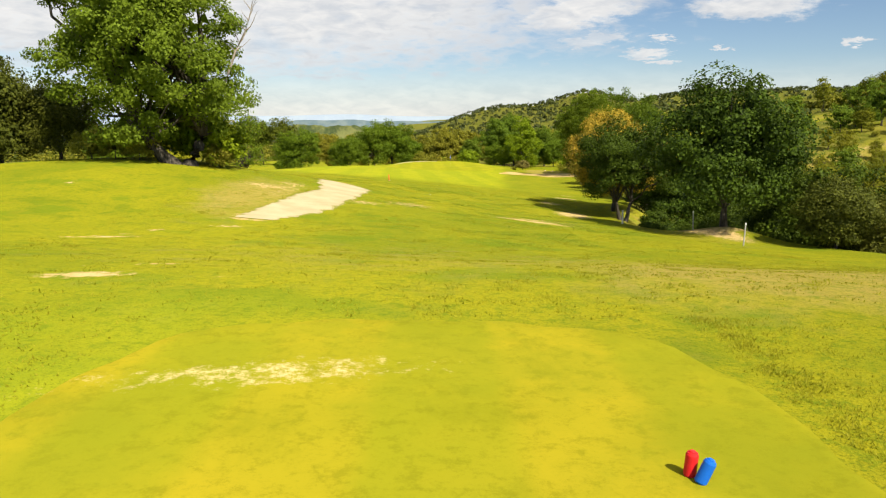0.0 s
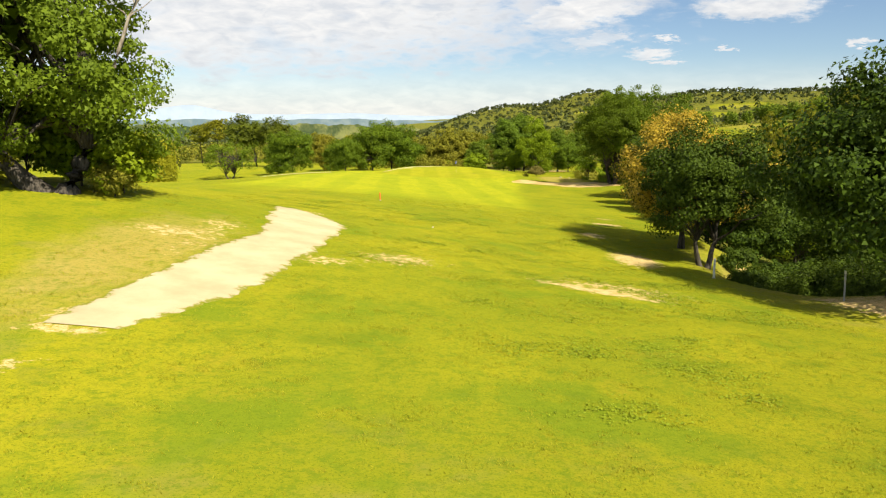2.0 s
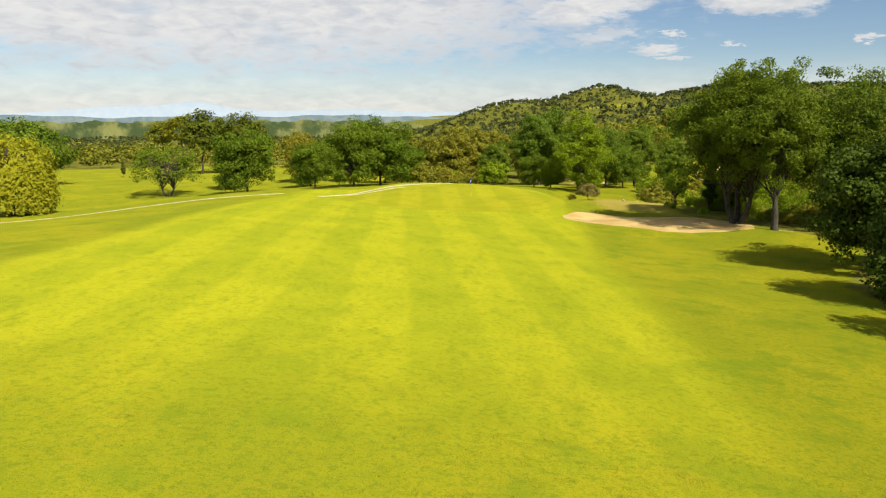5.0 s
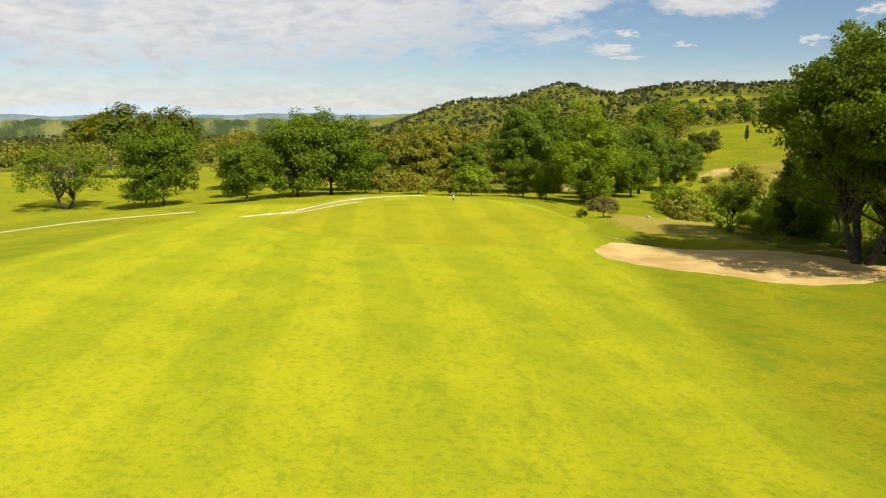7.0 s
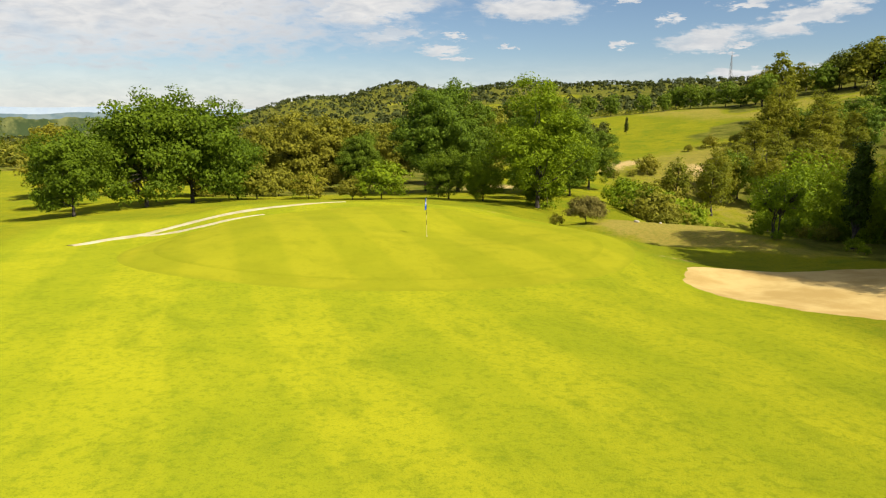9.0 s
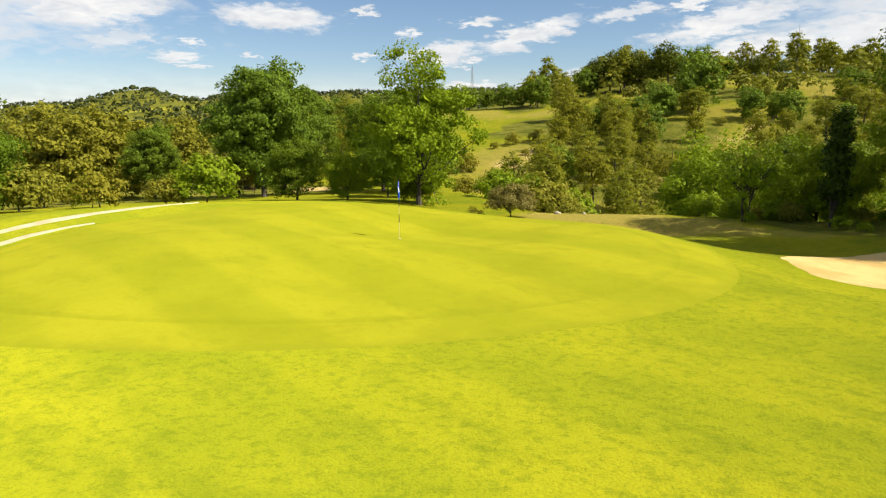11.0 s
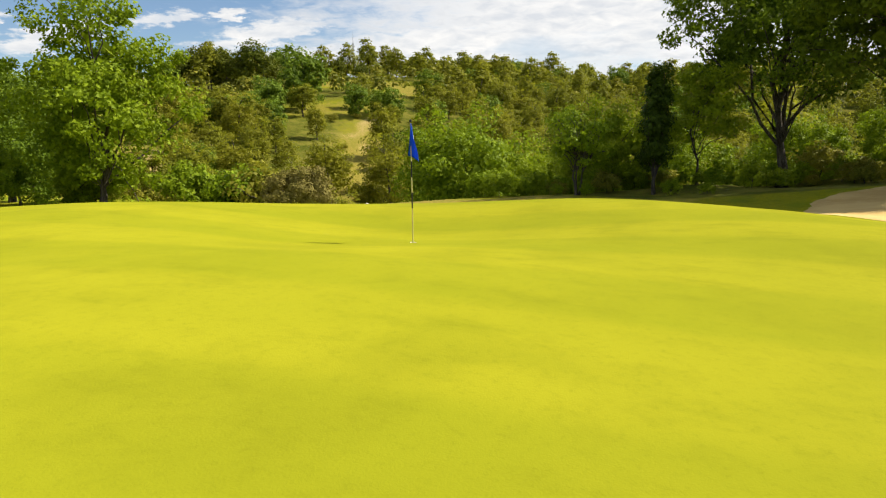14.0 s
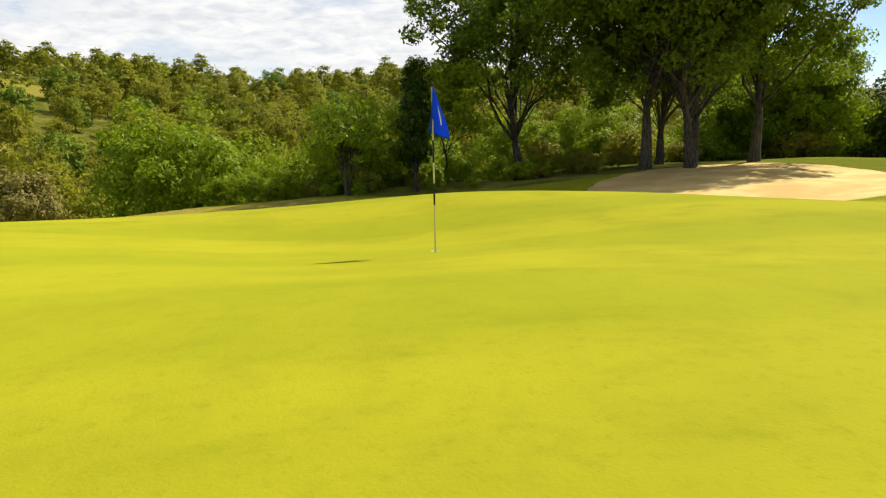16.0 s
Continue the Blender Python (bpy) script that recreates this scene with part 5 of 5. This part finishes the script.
# ---- woods on the hills: far too many to count ----
def far_woods(name, label, leaf_kind, belts, wild):
    rng = np.random.default_rng(9)
    vs = []

    def belt(n, turn_lo, turn_hi, r_lo, r_hi, size, leaves, leaf, power=2.0):
        turn = np.radians(rng.uniform(turn_lo, turn_hi, n))
        r = (rng.uniform(0, 1, n) * (r_hi ** power - r_lo ** power) + r_lo ** power) ** (1 / power)
        x, y = 5 + r * np.sin(turn), 140 + r * np.cos(turn)
        keep = (meadow(x, y) < rng.uniform(0.15, 0.5, n)) & (zones(x, y)[2] > 0.4)
        x, y = x[keep], y[keep]
        s = size * rng.uniform(0.6, 1.35, len(x))
        z = height(x, y)
        d = rng.normal(0, 1, (len(x), leaves, 3))
        d /= np.linalg.norm(d, axis=2)[..., None]
        d[..., 2] = np.abs(d[..., 2]) * 1.15 - 0.12
        rad = rng.uniform(0.65, 1.05, (len(x), leaves, 1))
        tallness = rng.uniform(0.75, 1.25, (len(x), 1))
        c = d * rad * s[:, None, None] * np.array([0.5, 0.5, 0.55])
        c[..., 2] = c[..., 2] * tallness + s[:, None] * 0.42
        c += np.stack([x, y, z], -1)[:, None]
        c, nrm = c.reshape(-1, 3), d.reshape(-1, 3)
        nrm = nrm + rng.normal(0, wild, nrm.shape) + np.array([0, 0, 0.3])
        nrm /= np.linalg.norm(nrm, axis=1)[:, None]
        t = np.cross(nrm, rng.normal(0, 1, nrm.shape))
        t /= np.linalg.norm(t, axis=1)[:, None] + 1e-9
        b = np.cross(nrm, t)
        k = leaf * rng.uniform(0.6, 1.3, (len(c), 1))
        vs.append(np.stack([c - t * k * 0.8 - b * k * 0.5, c + t * k * 0.8 - b * k * 0.5, c + b * k], 1).reshape(-1, 3))

    for b in belts:
        belt(*b)
    v = np.concatenate(vs)
    tagged(new(name, mesh_np(name, v, np.arange(len(v)).reshape(-1, 3), leaf_kind)), label, "woods", kind="stuff")


# number, bearing from and to, distance from and to, tree size, leaves, leaf size
far_woods("far_woods", "mixed pine and oak woods covering the near hills", FAR_LEAF,
          [(900, -75, 22, 120, 330, 7.0, 80, 0.75), (800, 42, 125, 180, 330, 6.0, 90, 0.7), (260, 14, 42, 330, 480, 6.5, 60, 0.9), (3000, -60, 125, 300, 640, 8.5, 26, 1.3)], 0.4)
far_woods("ridge_woods", "dark woods covering the distant ridge", HAZED_RIDGE_LEAF, [(16000, -60, 100, 640, 2000, 7.5, 10, 2.7)], 0.25)


# ---- the flagstick ----
def flagstick():
    x, y = 1.72, 142.0
    root = new("flagstick")
    root.matrix_basis = pose(x, y, z_at(x, y) + 0.045)
    yellow = plain_material("yellow painted stick", (0.46, 0.42, 0.16), (0.56, 0.50, 0.24), 0.4)
    black = plain_material("black painted stick", (0.02, 0.02, 0.022), (0.035, 0.035, 0.035), 0.4)
    blue = plain_material("blue nylon", (0.010, 0.075, 0.52), (0.018, 0.115, 0.68), 0.6, 3.0)
    white = plain_material("white print", (0.75, 0.75, 0.75), (0.8, 0.8, 0.8), 0.6)
    part("pole", lathe(bmesh.new(), [(0.011, -0.1), (0.011, 0.9), (0.009, 2.0), (0.006, 2.13)], 10), yellow, root)
    for k in range(2):
        part("band", lathe(bmesh.new(), [(0.0125, 0.62 + 0.55 * k), (0.0125, 0.9 + 0.55 * k)], 10), black, root, "black painted band")
    part("finial", lathe(bmesh.new(), [(0.010, 2.12), (0.022, 2.14), (0.020, 2.17), (0.006, 2.18)], 10), black, root)
    bm = bmesh.new()
    n = 20
    rings = [[bm.verts.new((r * math.cos(2 * math.pi * i / n), r * math.sin(2 * math.pi * i / n), z)) for i in range(n)] for r, z in ((0.060, -0.002), (0.056, 0.006), (0.053, 0.002), (0.052, -0.05))]
    for a, b in zip(rings, rings[1:]):
        for i in range(n):
            bm.faces.new((a[i], a[(i + 1) % n], b[(i + 1) % n], b[i]))
    part("cup_rim", bm, white, root)
    # a hanging, half-furled flag: folds run down from the upper corner
    def cloth(u, v):
        """u along the hoist from the top, v away from the stick."""
        width = 0.05 + 0.20 * u ** 0.8
        fold = (0.035 * math.sin(9 * v + 2.5 * u) + 0.03 * math.sin(5 * u + 1)) * (0.15 + v) * (0.3 + u)
        w, a0, k = v - 0.2 * u, radians(178), radians(105)
        reach = Vector(((math.cos(a0) - math.cos(a0 + k * w)) / k, (math.sin(a0 + k * w) - math.sin(a0)) / k, 0)) * width * 1.25
        across = Vector((math.cos(a0 + k * w), -math.sin(a0 + k * w), 0))
        return reach + across * (0.5 * fold + 0.012) + Vector((0, 0, 2.11 - 0.56 * u - 0.10 * v * u))
    bm = bmesh.new()
    nu, nv = 18, 14
    grid = [[bm.verts.new(cloth(i / nu, j / nv)) for j in range(nv + 1)] for i in range(nu + 1)]
    for i in range(nu):
        for j in range(nv):
            bm.faces.new((grid[i][j], grid[i + 1][j], grid[i + 1][j + 1], grid[i][j + 1])).smooth = True
    bmesh.ops.solidify(bm, geom=bm.faces[:], thickness=0.003)
    flag = part("flag", bm, blue, root, "drooping bright blue flag")
    bm = bmesh.new()
    for side in (-1, 1):
        rows = [[bm.verts.new(cloth(u, v) + Vector((0.006 * side, 0.003 * side, 0))) for v in np.linspace(0.52 + 0.4 * abs(u - 0.5), 0.74 - 0.4 * abs(u - 0.5), 5)] for u in np.linspace(0.34, 0.76, 8)]
        for a, b in zip(rows, rows[1:]):
            for j in range(4):
                bm.faces.new((a[j], a[j + 1], b[j + 1], b[j]))
    part("emblem", bm, white, flag, "plain white printed shape")
    return tagged(root, "yellow flagstick with a drooping blue flag in the hole", "flag")


flagstick()


# ---- tee markers ----
def tee_marker(x, y, tilt, turn, low, high, label):
    root = new("tee_marker")
    root.matrix_basis = pose(x, y, z_at(x, y) + 0.014, 0, tilt, turn)
    paint = plain_material("marker paint " + label.split()[0], low, high, 0.35, 20)
    dark = plain_material("marker groove", (0.03, 0.03, 0.03), (0.05, 0.05, 0.05), 0.7)
    part("body", lathe(bmesh.new(), [(0.042, 0.0), (0.048, 0.012), (0.048, 0.170), (0.040, 0.188), (0.018, 0.194)], 20), paint, root)
    part("spike", lathe(bmesh.new(), [(0.006, -0.06), (0.012, 0.01)], 8), dark, root)
    part("cap", lathe(bmesh.new(), [(0.024, 0.190), (0.028, 0.196), (0.020, 0.203)], 16), paint, root)
    tagged(root, label, "tee marker", "tee markers")


tee_marker(1.86, 4.90, 4, 0, (0.55, 0.012, 0.018), (0.66, 0.03, 0.03), "red cylindrical tee marker standing on the tee")
tee_marker(1.90, 4.79, 22, 0, (0.008, 0.10, 0.52), (0.015, 0.15, 0.62), "blue cylindrical tee marker leaning on the tee")

# ---- posts and stakes ----
GREY_POST = plain_material("weathered grey post", (0.30, 0.29, 0.26), (0.52, 0.50, 0.46), 0.8)
WHITE_PAINT = plain_material("white paint", (0.70, 0.69, 0.66), (0.80, 0.79, 0.76), 0.6)
ORANGE_PAINT = plain_material("orange paint", (0.75, 0.16, 0.03), (0.82, 0.22, 0.05), 0.5)
POSTS = [(15.05, 41.7), (15.3, 35.15)]


def fence_post(x, y, tilt):
    root = new("fence_post")
    root.matrix_basis = pose(x, y, z_at(x, y), tilt, tilt * 0.6, 40)
    part("stake", lathe(bmesh.new(), [(0.035, -0.2), (0.035, 1.08), (0.02, 1.13)], 8), GREY_POST, root)
    part("cap", lathe(bmesh.new(), [(0.042, 1.06), (0.042, 1.15), (0.03, 1.17)], 8), WHITE_PAINT, root, "white painted top")
    tagged(root, "thin grey wooden post with a white top beside the gully", "post", "posts beside the gully")


for i, (x, y) in enumerate(POSTS):
    fence_post(x, y, (-2, 1.5, 3, -3, 2)[i])


def stake(name, x, y, h, paint, label):
    root = new(name)
    root.matrix_basis = pose(x, y, z_at(x, y), 3, -2, 0)
    part("shaft", lathe(bmesh.new(), [(0.05, -0.15), (0.05, h * 0.9), (0.03, h)], 10), paint, root)
    part("base", lathe(bmesh.new(), [(0.075, -0.05), (0.075, 0.02), (0.052, 0.04)], 10), GREY_POST, root)
    tagged(root, label, "stake")


stake("distance_stake", -5.2, 69.1, 0.6, ORANGE_PAINT, "slim orange stake standing in the rough")
stake("hazard_stake", 12.35, 47.7, 0.95, WHITE_PAINT, "white stake at the edge of the gully")


# ---- small things in the grass ----
def stone(x, y, s, low, high, label, name="stone", flat=0.45, seed=0):
    rng = np.random.default_rng(seed)
    bm = bmesh.new()
    bmesh.ops.create_icosphere(bm, subdivisions=2, radius=1.0)
    for v in bm.verts:
        k = 1 + 0.22 * math.sin(3 * v.co.x + seed) * math.cos(2.3 * v.co.y - seed) + rng.normal(0, 0.04)
        v.co = Vector((v.co.x * s * k, v.co.y * s * 0.75 * k, v.co.z * s * flat * k))
    for f in bm.faces:
        f.smooth = True
    me = bpy.data.meshes.new(name)
    bm.to_mesh(me)
    bm.free()
    me.materials.append(plain_material(label, low, high, 0.85, 12))
    ob = new(name, me)
    ob.matrix_basis = pose(x, y, z_at(x, y) + s * flat * 0.35, 0, 0, seed * 50)
    tagged(ob, label, "stone")


stone(-0.9, 54.3, 0.08, (0.45, 0.42, 0.36), (0.62, 0.58, 0.52), "small pale stone lying in the rough", seed=2)
stone(22.5, 154.6, 0.24, (0.30, 0.27, 0.20), (0.44, 0.40, 0.32), "pale limestone boulder below the green", "boulder", 0.6, 3)
stone(24.0, 153.6, 0.16, (0.30, 0.27, 0.20), (0.44, 0.40, 0.32), "pale limestone boulder below the green", "boulder", 0.6, 5)


# ---- bench and bin behind the green ----
def bench(x, y, turn):
    root = new("bench")
    root.matrix_basis = pose(x, y, z_at(x, y), 0, 0, turn)
    wood = bark_material("dark stained wood", (0.05, 0.03, 0.02), (0.13, 0.075, 0.045))
    for k in range(3):
        part("seat_slat", box(bmesh.new(), (1.6, 0.12, 0.04), (0, -0.16 + 0.15 * k, 0.45), 0.008), wood, root)
    for k in range(2):
        part("back_slat", box(bmesh.new(), (1.6, 0.035, 0.12), (0, 0.24 + 0.03 * k, 0.65 + 0.17 * k), 0.008), wood, root)
    for s in (-0.65, 0.65):
        part("leg", box(bmesh.new(), (0.07, 0.07, 0.55), (s, -0.17, 0.17), 0.008), wood, root)
        part("back_leg", box(bmesh.new(), (0.07, 0.07, 1.0), (s, 0.19, 0.40), 0.008), wood, root)
    tagged(root, "dark wooden bench under the oaks behind the green", "bench")


def bin_post(x, y):
    root = new("litter_bin")
    root.matrix_basis = pose(x, y, z_at(x, y))
    dark = plain_material("dark bin", (0.02, 0.02, 0.02), (0.045, 0.04, 0.04), 0.5)
    red = plain_material("dull red bin lid", (0.22, 0.03, 0.02), (0.30, 0.05, 0.03), 0.5)
    part("bucket", lathe(bmesh.new(), [(0.17, 0.0), (0.2, 0.05), (0.23, 0.72), (0.24, 0.75)], 16), dark, root)
    part("lid", lathe(bmesh.new(), [(0.25, 0.76), (0.25, 0.80), (0.10, 0.92)], 16), red, root, "dull red lid")
    part("post", lathe(bmesh.new(), [(0.04, -0.2), (0.04, 1.1)], 8), dark, root)
    tagged(root, "dark litter bin with a red lid beside the bench", "bin")


bench(18.6, 202.4, 160)
bin_post(17.3, 202.2)

# ---- cypresses, single pine ----
cypress = tree("cypress_tree", broadleaf(81, 5.2, 0.55, 0.02, 0.07, clumps=60, per=40, leaf=0.12, spread=0.35, lump=0.05, point=0.8), DARK_LEAF, "slim dark cypress on open grass", "tree", group="slim cypresses")
plant(cypress, -87, 246, 0, 0.85)
plant(cypress, 84.3, 262.5, 60, 0.85)
round_pine = tree("pine_tree", pine(82, 6.5, 3.4, 0.25, 90, 40, 0.24, 0.16), DARK_LEAF, "rounded dark pine standing on the far fairway", "pine tree")
plant(round_pine, 64.4, 242.6)


# ---- masts on the ridge ----
def mast(x, y, h, w):
    root = new("radio_mast")
    root.matrix_basis = pose(x, y, z_at(x, y))
    steel = plain_material("mast steel", (0.22, 0.22, 0.23), (0.34, 0.34, 0.35), 0.5, metal=0.5)
    for sx, sy in ((-1, -1), (-1, 1), (1, -1), (1, 1)):
        v, f = tube(np.array([(sx * w, sy * w, -1), (sx * w * 0.55, sy * w * 0.55, h * 0.5), (sx * w * 0.2, sy * w * 0.2, h)]), np.array([w * 0.14, w * 0.11, w * 0.08]), 6)
        part("leg", mesh_np("leg", v, f, steel), None, root)
    pieces = []
    for k in range(14):
        a, b = k / 14, (k + 1) / 14
        wa, wb = w * (1 - 0.8 * a), w * (1 - 0.8 * b)
        for c, d in (((-1, -1), (1, -1)), ((1, -1), (1, 1)), ((1, 1), (-1, 1)), ((-1, 1), (-1, -1))):
            pieces.append(tube(np.array([(c[0] * wa, c[1] * wa, a * h), ((c[0] * wa + d[0] * wb) / 2, (c[1] * wa + d[1] * wb) / 2, (a + b) / 2 * h), (d[0] * wb, d[1] * wb, b * h)]), np.full(3, w * 0.05), 4))
    part("lattice", mesh_np("lattice", *joined(pieces), steel), None, root)
    part("antenna", lathe(bmesh.new(), [(w * 0.1, h), (w * 0.06, h * 1.12), (w * 0.03, h * 1.2)], 8), steel, root)
    tagged(root, "grey steel lattice radio mast on the wooded ridge", "mast", "masts on the ridge")


mast(5 + 420 * math.sin(radians(63.1)), 140 + 420 * math.cos(radians(63.1)), 31, 1.2)
mast(5 + 1250 * math.sin(radians(38.1)), 140 + 1250 * math.cos(radians(38.1)), 42, 2.2)


# ---- far hills on the horizon, with distance haze painted into their blue colours ----
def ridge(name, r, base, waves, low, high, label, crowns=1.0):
    """A far range, any distance haze already in its two colours: height over the horizon line from a few swells of
    (middle in degrees, width, rise).
    """
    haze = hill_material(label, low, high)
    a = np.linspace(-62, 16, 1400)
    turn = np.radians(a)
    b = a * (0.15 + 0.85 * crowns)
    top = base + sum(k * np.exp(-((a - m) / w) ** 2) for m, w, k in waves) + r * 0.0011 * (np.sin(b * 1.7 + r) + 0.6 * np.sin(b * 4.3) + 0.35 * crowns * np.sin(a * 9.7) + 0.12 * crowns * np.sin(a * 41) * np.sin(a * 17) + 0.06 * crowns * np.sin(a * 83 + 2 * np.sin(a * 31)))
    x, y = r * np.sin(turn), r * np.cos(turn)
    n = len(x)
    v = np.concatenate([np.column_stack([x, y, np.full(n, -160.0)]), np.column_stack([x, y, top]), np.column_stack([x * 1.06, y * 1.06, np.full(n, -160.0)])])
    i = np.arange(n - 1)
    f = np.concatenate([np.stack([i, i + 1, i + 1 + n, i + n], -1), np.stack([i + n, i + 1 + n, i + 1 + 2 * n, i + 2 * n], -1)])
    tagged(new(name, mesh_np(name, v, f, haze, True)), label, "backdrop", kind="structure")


# the blue tones are distance haze put into the base colour
ridge("backdrop_mountains", 4700.0, 16, [(-24, 4.5, 34), (-19.5, 2.2, 46), (-8, 7, 22)], (0.27, 0.33, 0.42), (0.29, 0.35, 0.43), "mountains along the horizon with haze painted in pale blue", 0.0)
ridge("backdrop_hills", 3300.0, -8, [(-6, 4, 10), (-15, 6, 6), (-35, 9, 8)], (0.10, 0.145, 0.17), (0.15, 0.19, 0.20), "distant wooded hills with haze painted in blue-green", 0.25)
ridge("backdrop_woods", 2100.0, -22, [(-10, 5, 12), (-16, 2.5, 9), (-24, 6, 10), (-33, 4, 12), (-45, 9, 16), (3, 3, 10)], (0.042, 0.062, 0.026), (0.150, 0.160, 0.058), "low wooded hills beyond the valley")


# ---- rough grass along the hole: blades past counting ----
def rough_grass():
    rng = np.random.default_rng(12)
    n = 130000
    hub = np.column_stack([rng.uniform(-13, 15, 9000), 3 + 72 * rng.uniform(0, 1, 9000) ** 1.3])
    pick = rng.integers(0, len(hub), n)
    x, y = (hub[pick, k] + rng.normal(0, 0.11, n) for k in (0, 1))
    fair, dry, wood, dirt = zones(x, y)
    on_tee = (np.abs(x + 0.3) < 3.6) & (y < 9.3)
    rx = np.interp(y, road_line(np.linspace(0, 1, 30))[1], road_line(np.linspace(0, 1, 30))[0])
    rw = np.interp(y, road_line(np.linspace(0, 1, 30))[1], road_line(np.linspace(0, 1, 30))[2])
    on_road = (np.abs(x - rx) < rw * 0.95) & (y > 24) & (y < 52.5)
    thick = 0.35 + 0.65 * (ripple(x, y, 1.7, 7) + 0.5 * ripple(x, y, 6.0, 9) > 0.0)
    keep = (rng.uniform(0, 1, n) < thick) & ~on_tee & ~on_road & (dirt < rng.uniform(0.25, 0.6, n)) & (fair < 0.5)
    x, y = x[keep], y[keep]
    vs = []
    for k in range(2):
        a = rng.uniform(0, 2 * math.pi, len(x))
        h = rng.uniform(0.015, 0.04, len(x)) * (1 + 0.8 * (rng.uniform(0, 1, len(x)) < 0.06))
        w = rng.uniform(0.007, 0.016, len(x))
        px, py = x + rng.normal(0, 0.05, len(x)), y + rng.normal(0, 0.05, len(x))
        z = height(px, py) - 0.004
        lean = rng.uniform(0.3, 1.2, len(x)) * h
        b = rng.uniform(0, 2 * math.pi, len(x))
        p = np.column_stack([px, py, z])
        side = np.column_stack([np.cos(a), np.sin(a), np.zeros_like(a)]) * w[:, None]
        tip = p + np.column_stack([np.cos(b) * lean, np.sin(b) * lean, h])
        vs.append(np.stack([p - side, p + side, tip], 1).reshape(-1, 3))
    # longer tufts along the side of the tee
    hub = np.column_stack([3.5 + rng.exponential(0.35, 260) + rng.normal(0, 0.1, 260), rng.uniform(2.5, 9.5, 260)])
    n = 7000
    pick = rng.integers(0, len(hub), n)
    px, py = (hub[pick, k] + rng.normal(0, 0.07, n) for k in (0, 1))
    h, a, b = rng.uniform(0.015, 0.06, n), rng.uniform(0, 2 * math.pi, n), rng.uniform(0, 2 * math.pi, n)
    p = np.column_stack([px, py, height(px, py) - 0.005])
    side = np.column_stack([np.cos(a), np.sin(a), 0 * a]) * rng.uniform(0.003, 0.008, (n, 1))
    vs.append(np.stack([p - side, p + side, p + np.column_stack([np.cos(b) * h * 0.7, np.sin(b) * h * 0.7, h])], 1).reshape(-1, 3))
    v = np.concatenate(vs)
    tagged(new("rough_grass", mesh_np("rough_grass", v, np.arange(len(v)).reshape(-1, 3), GRASS_BLADE)), "short uneven rough grass and clover", "grass", kind="stuff")


rough_grass()


# ---- clover in the rough: small round leaves past counting ----
def clover_patches():
    rng = np.random.default_rng(14)
    vs = []
    for _ in range(90):
        cx, cy = rng.uniform(-9, 11), 27 + 36 * rng.uniform(0, 1)
        if abs(cx + 6.8) < 3.4 and 26 < cy < 53:
            continue
        reach = rng.uniform(0.35, 1.1)
        n = int(620 * reach)
        a, d = rng.uniform(0, 2 * math.pi, n), reach * rng.uniform(0, 1, n) ** 0.6
        d *= 1 + 0.35 * np.sin(3 * a + cx) + 0.2 * np.sin(7 * a + cy)
        x, y = cx + 1.5 * d * np.cos(a), cy + d * np.sin(a)
        c = np.column_stack([x, y, height(x, y) + rng.uniform(0.008, 0.045, n)])
        up = np.tile([0.0, 0.0, 1.0], (n, 1))
        vs.append(leaves_at(rng, c, up, 0.022, slim=0.9, up=0.2, simple=True, wild=0.45)[0])
    v = np.concatenate(vs)
    tagged(new("clover", mesh_np("clover", v, np.arange(len(v)).reshape(-1, 3), CLOVER)), "patches of dark green clover in the rough grass", "clover", kind="stuff")


clover_patches()
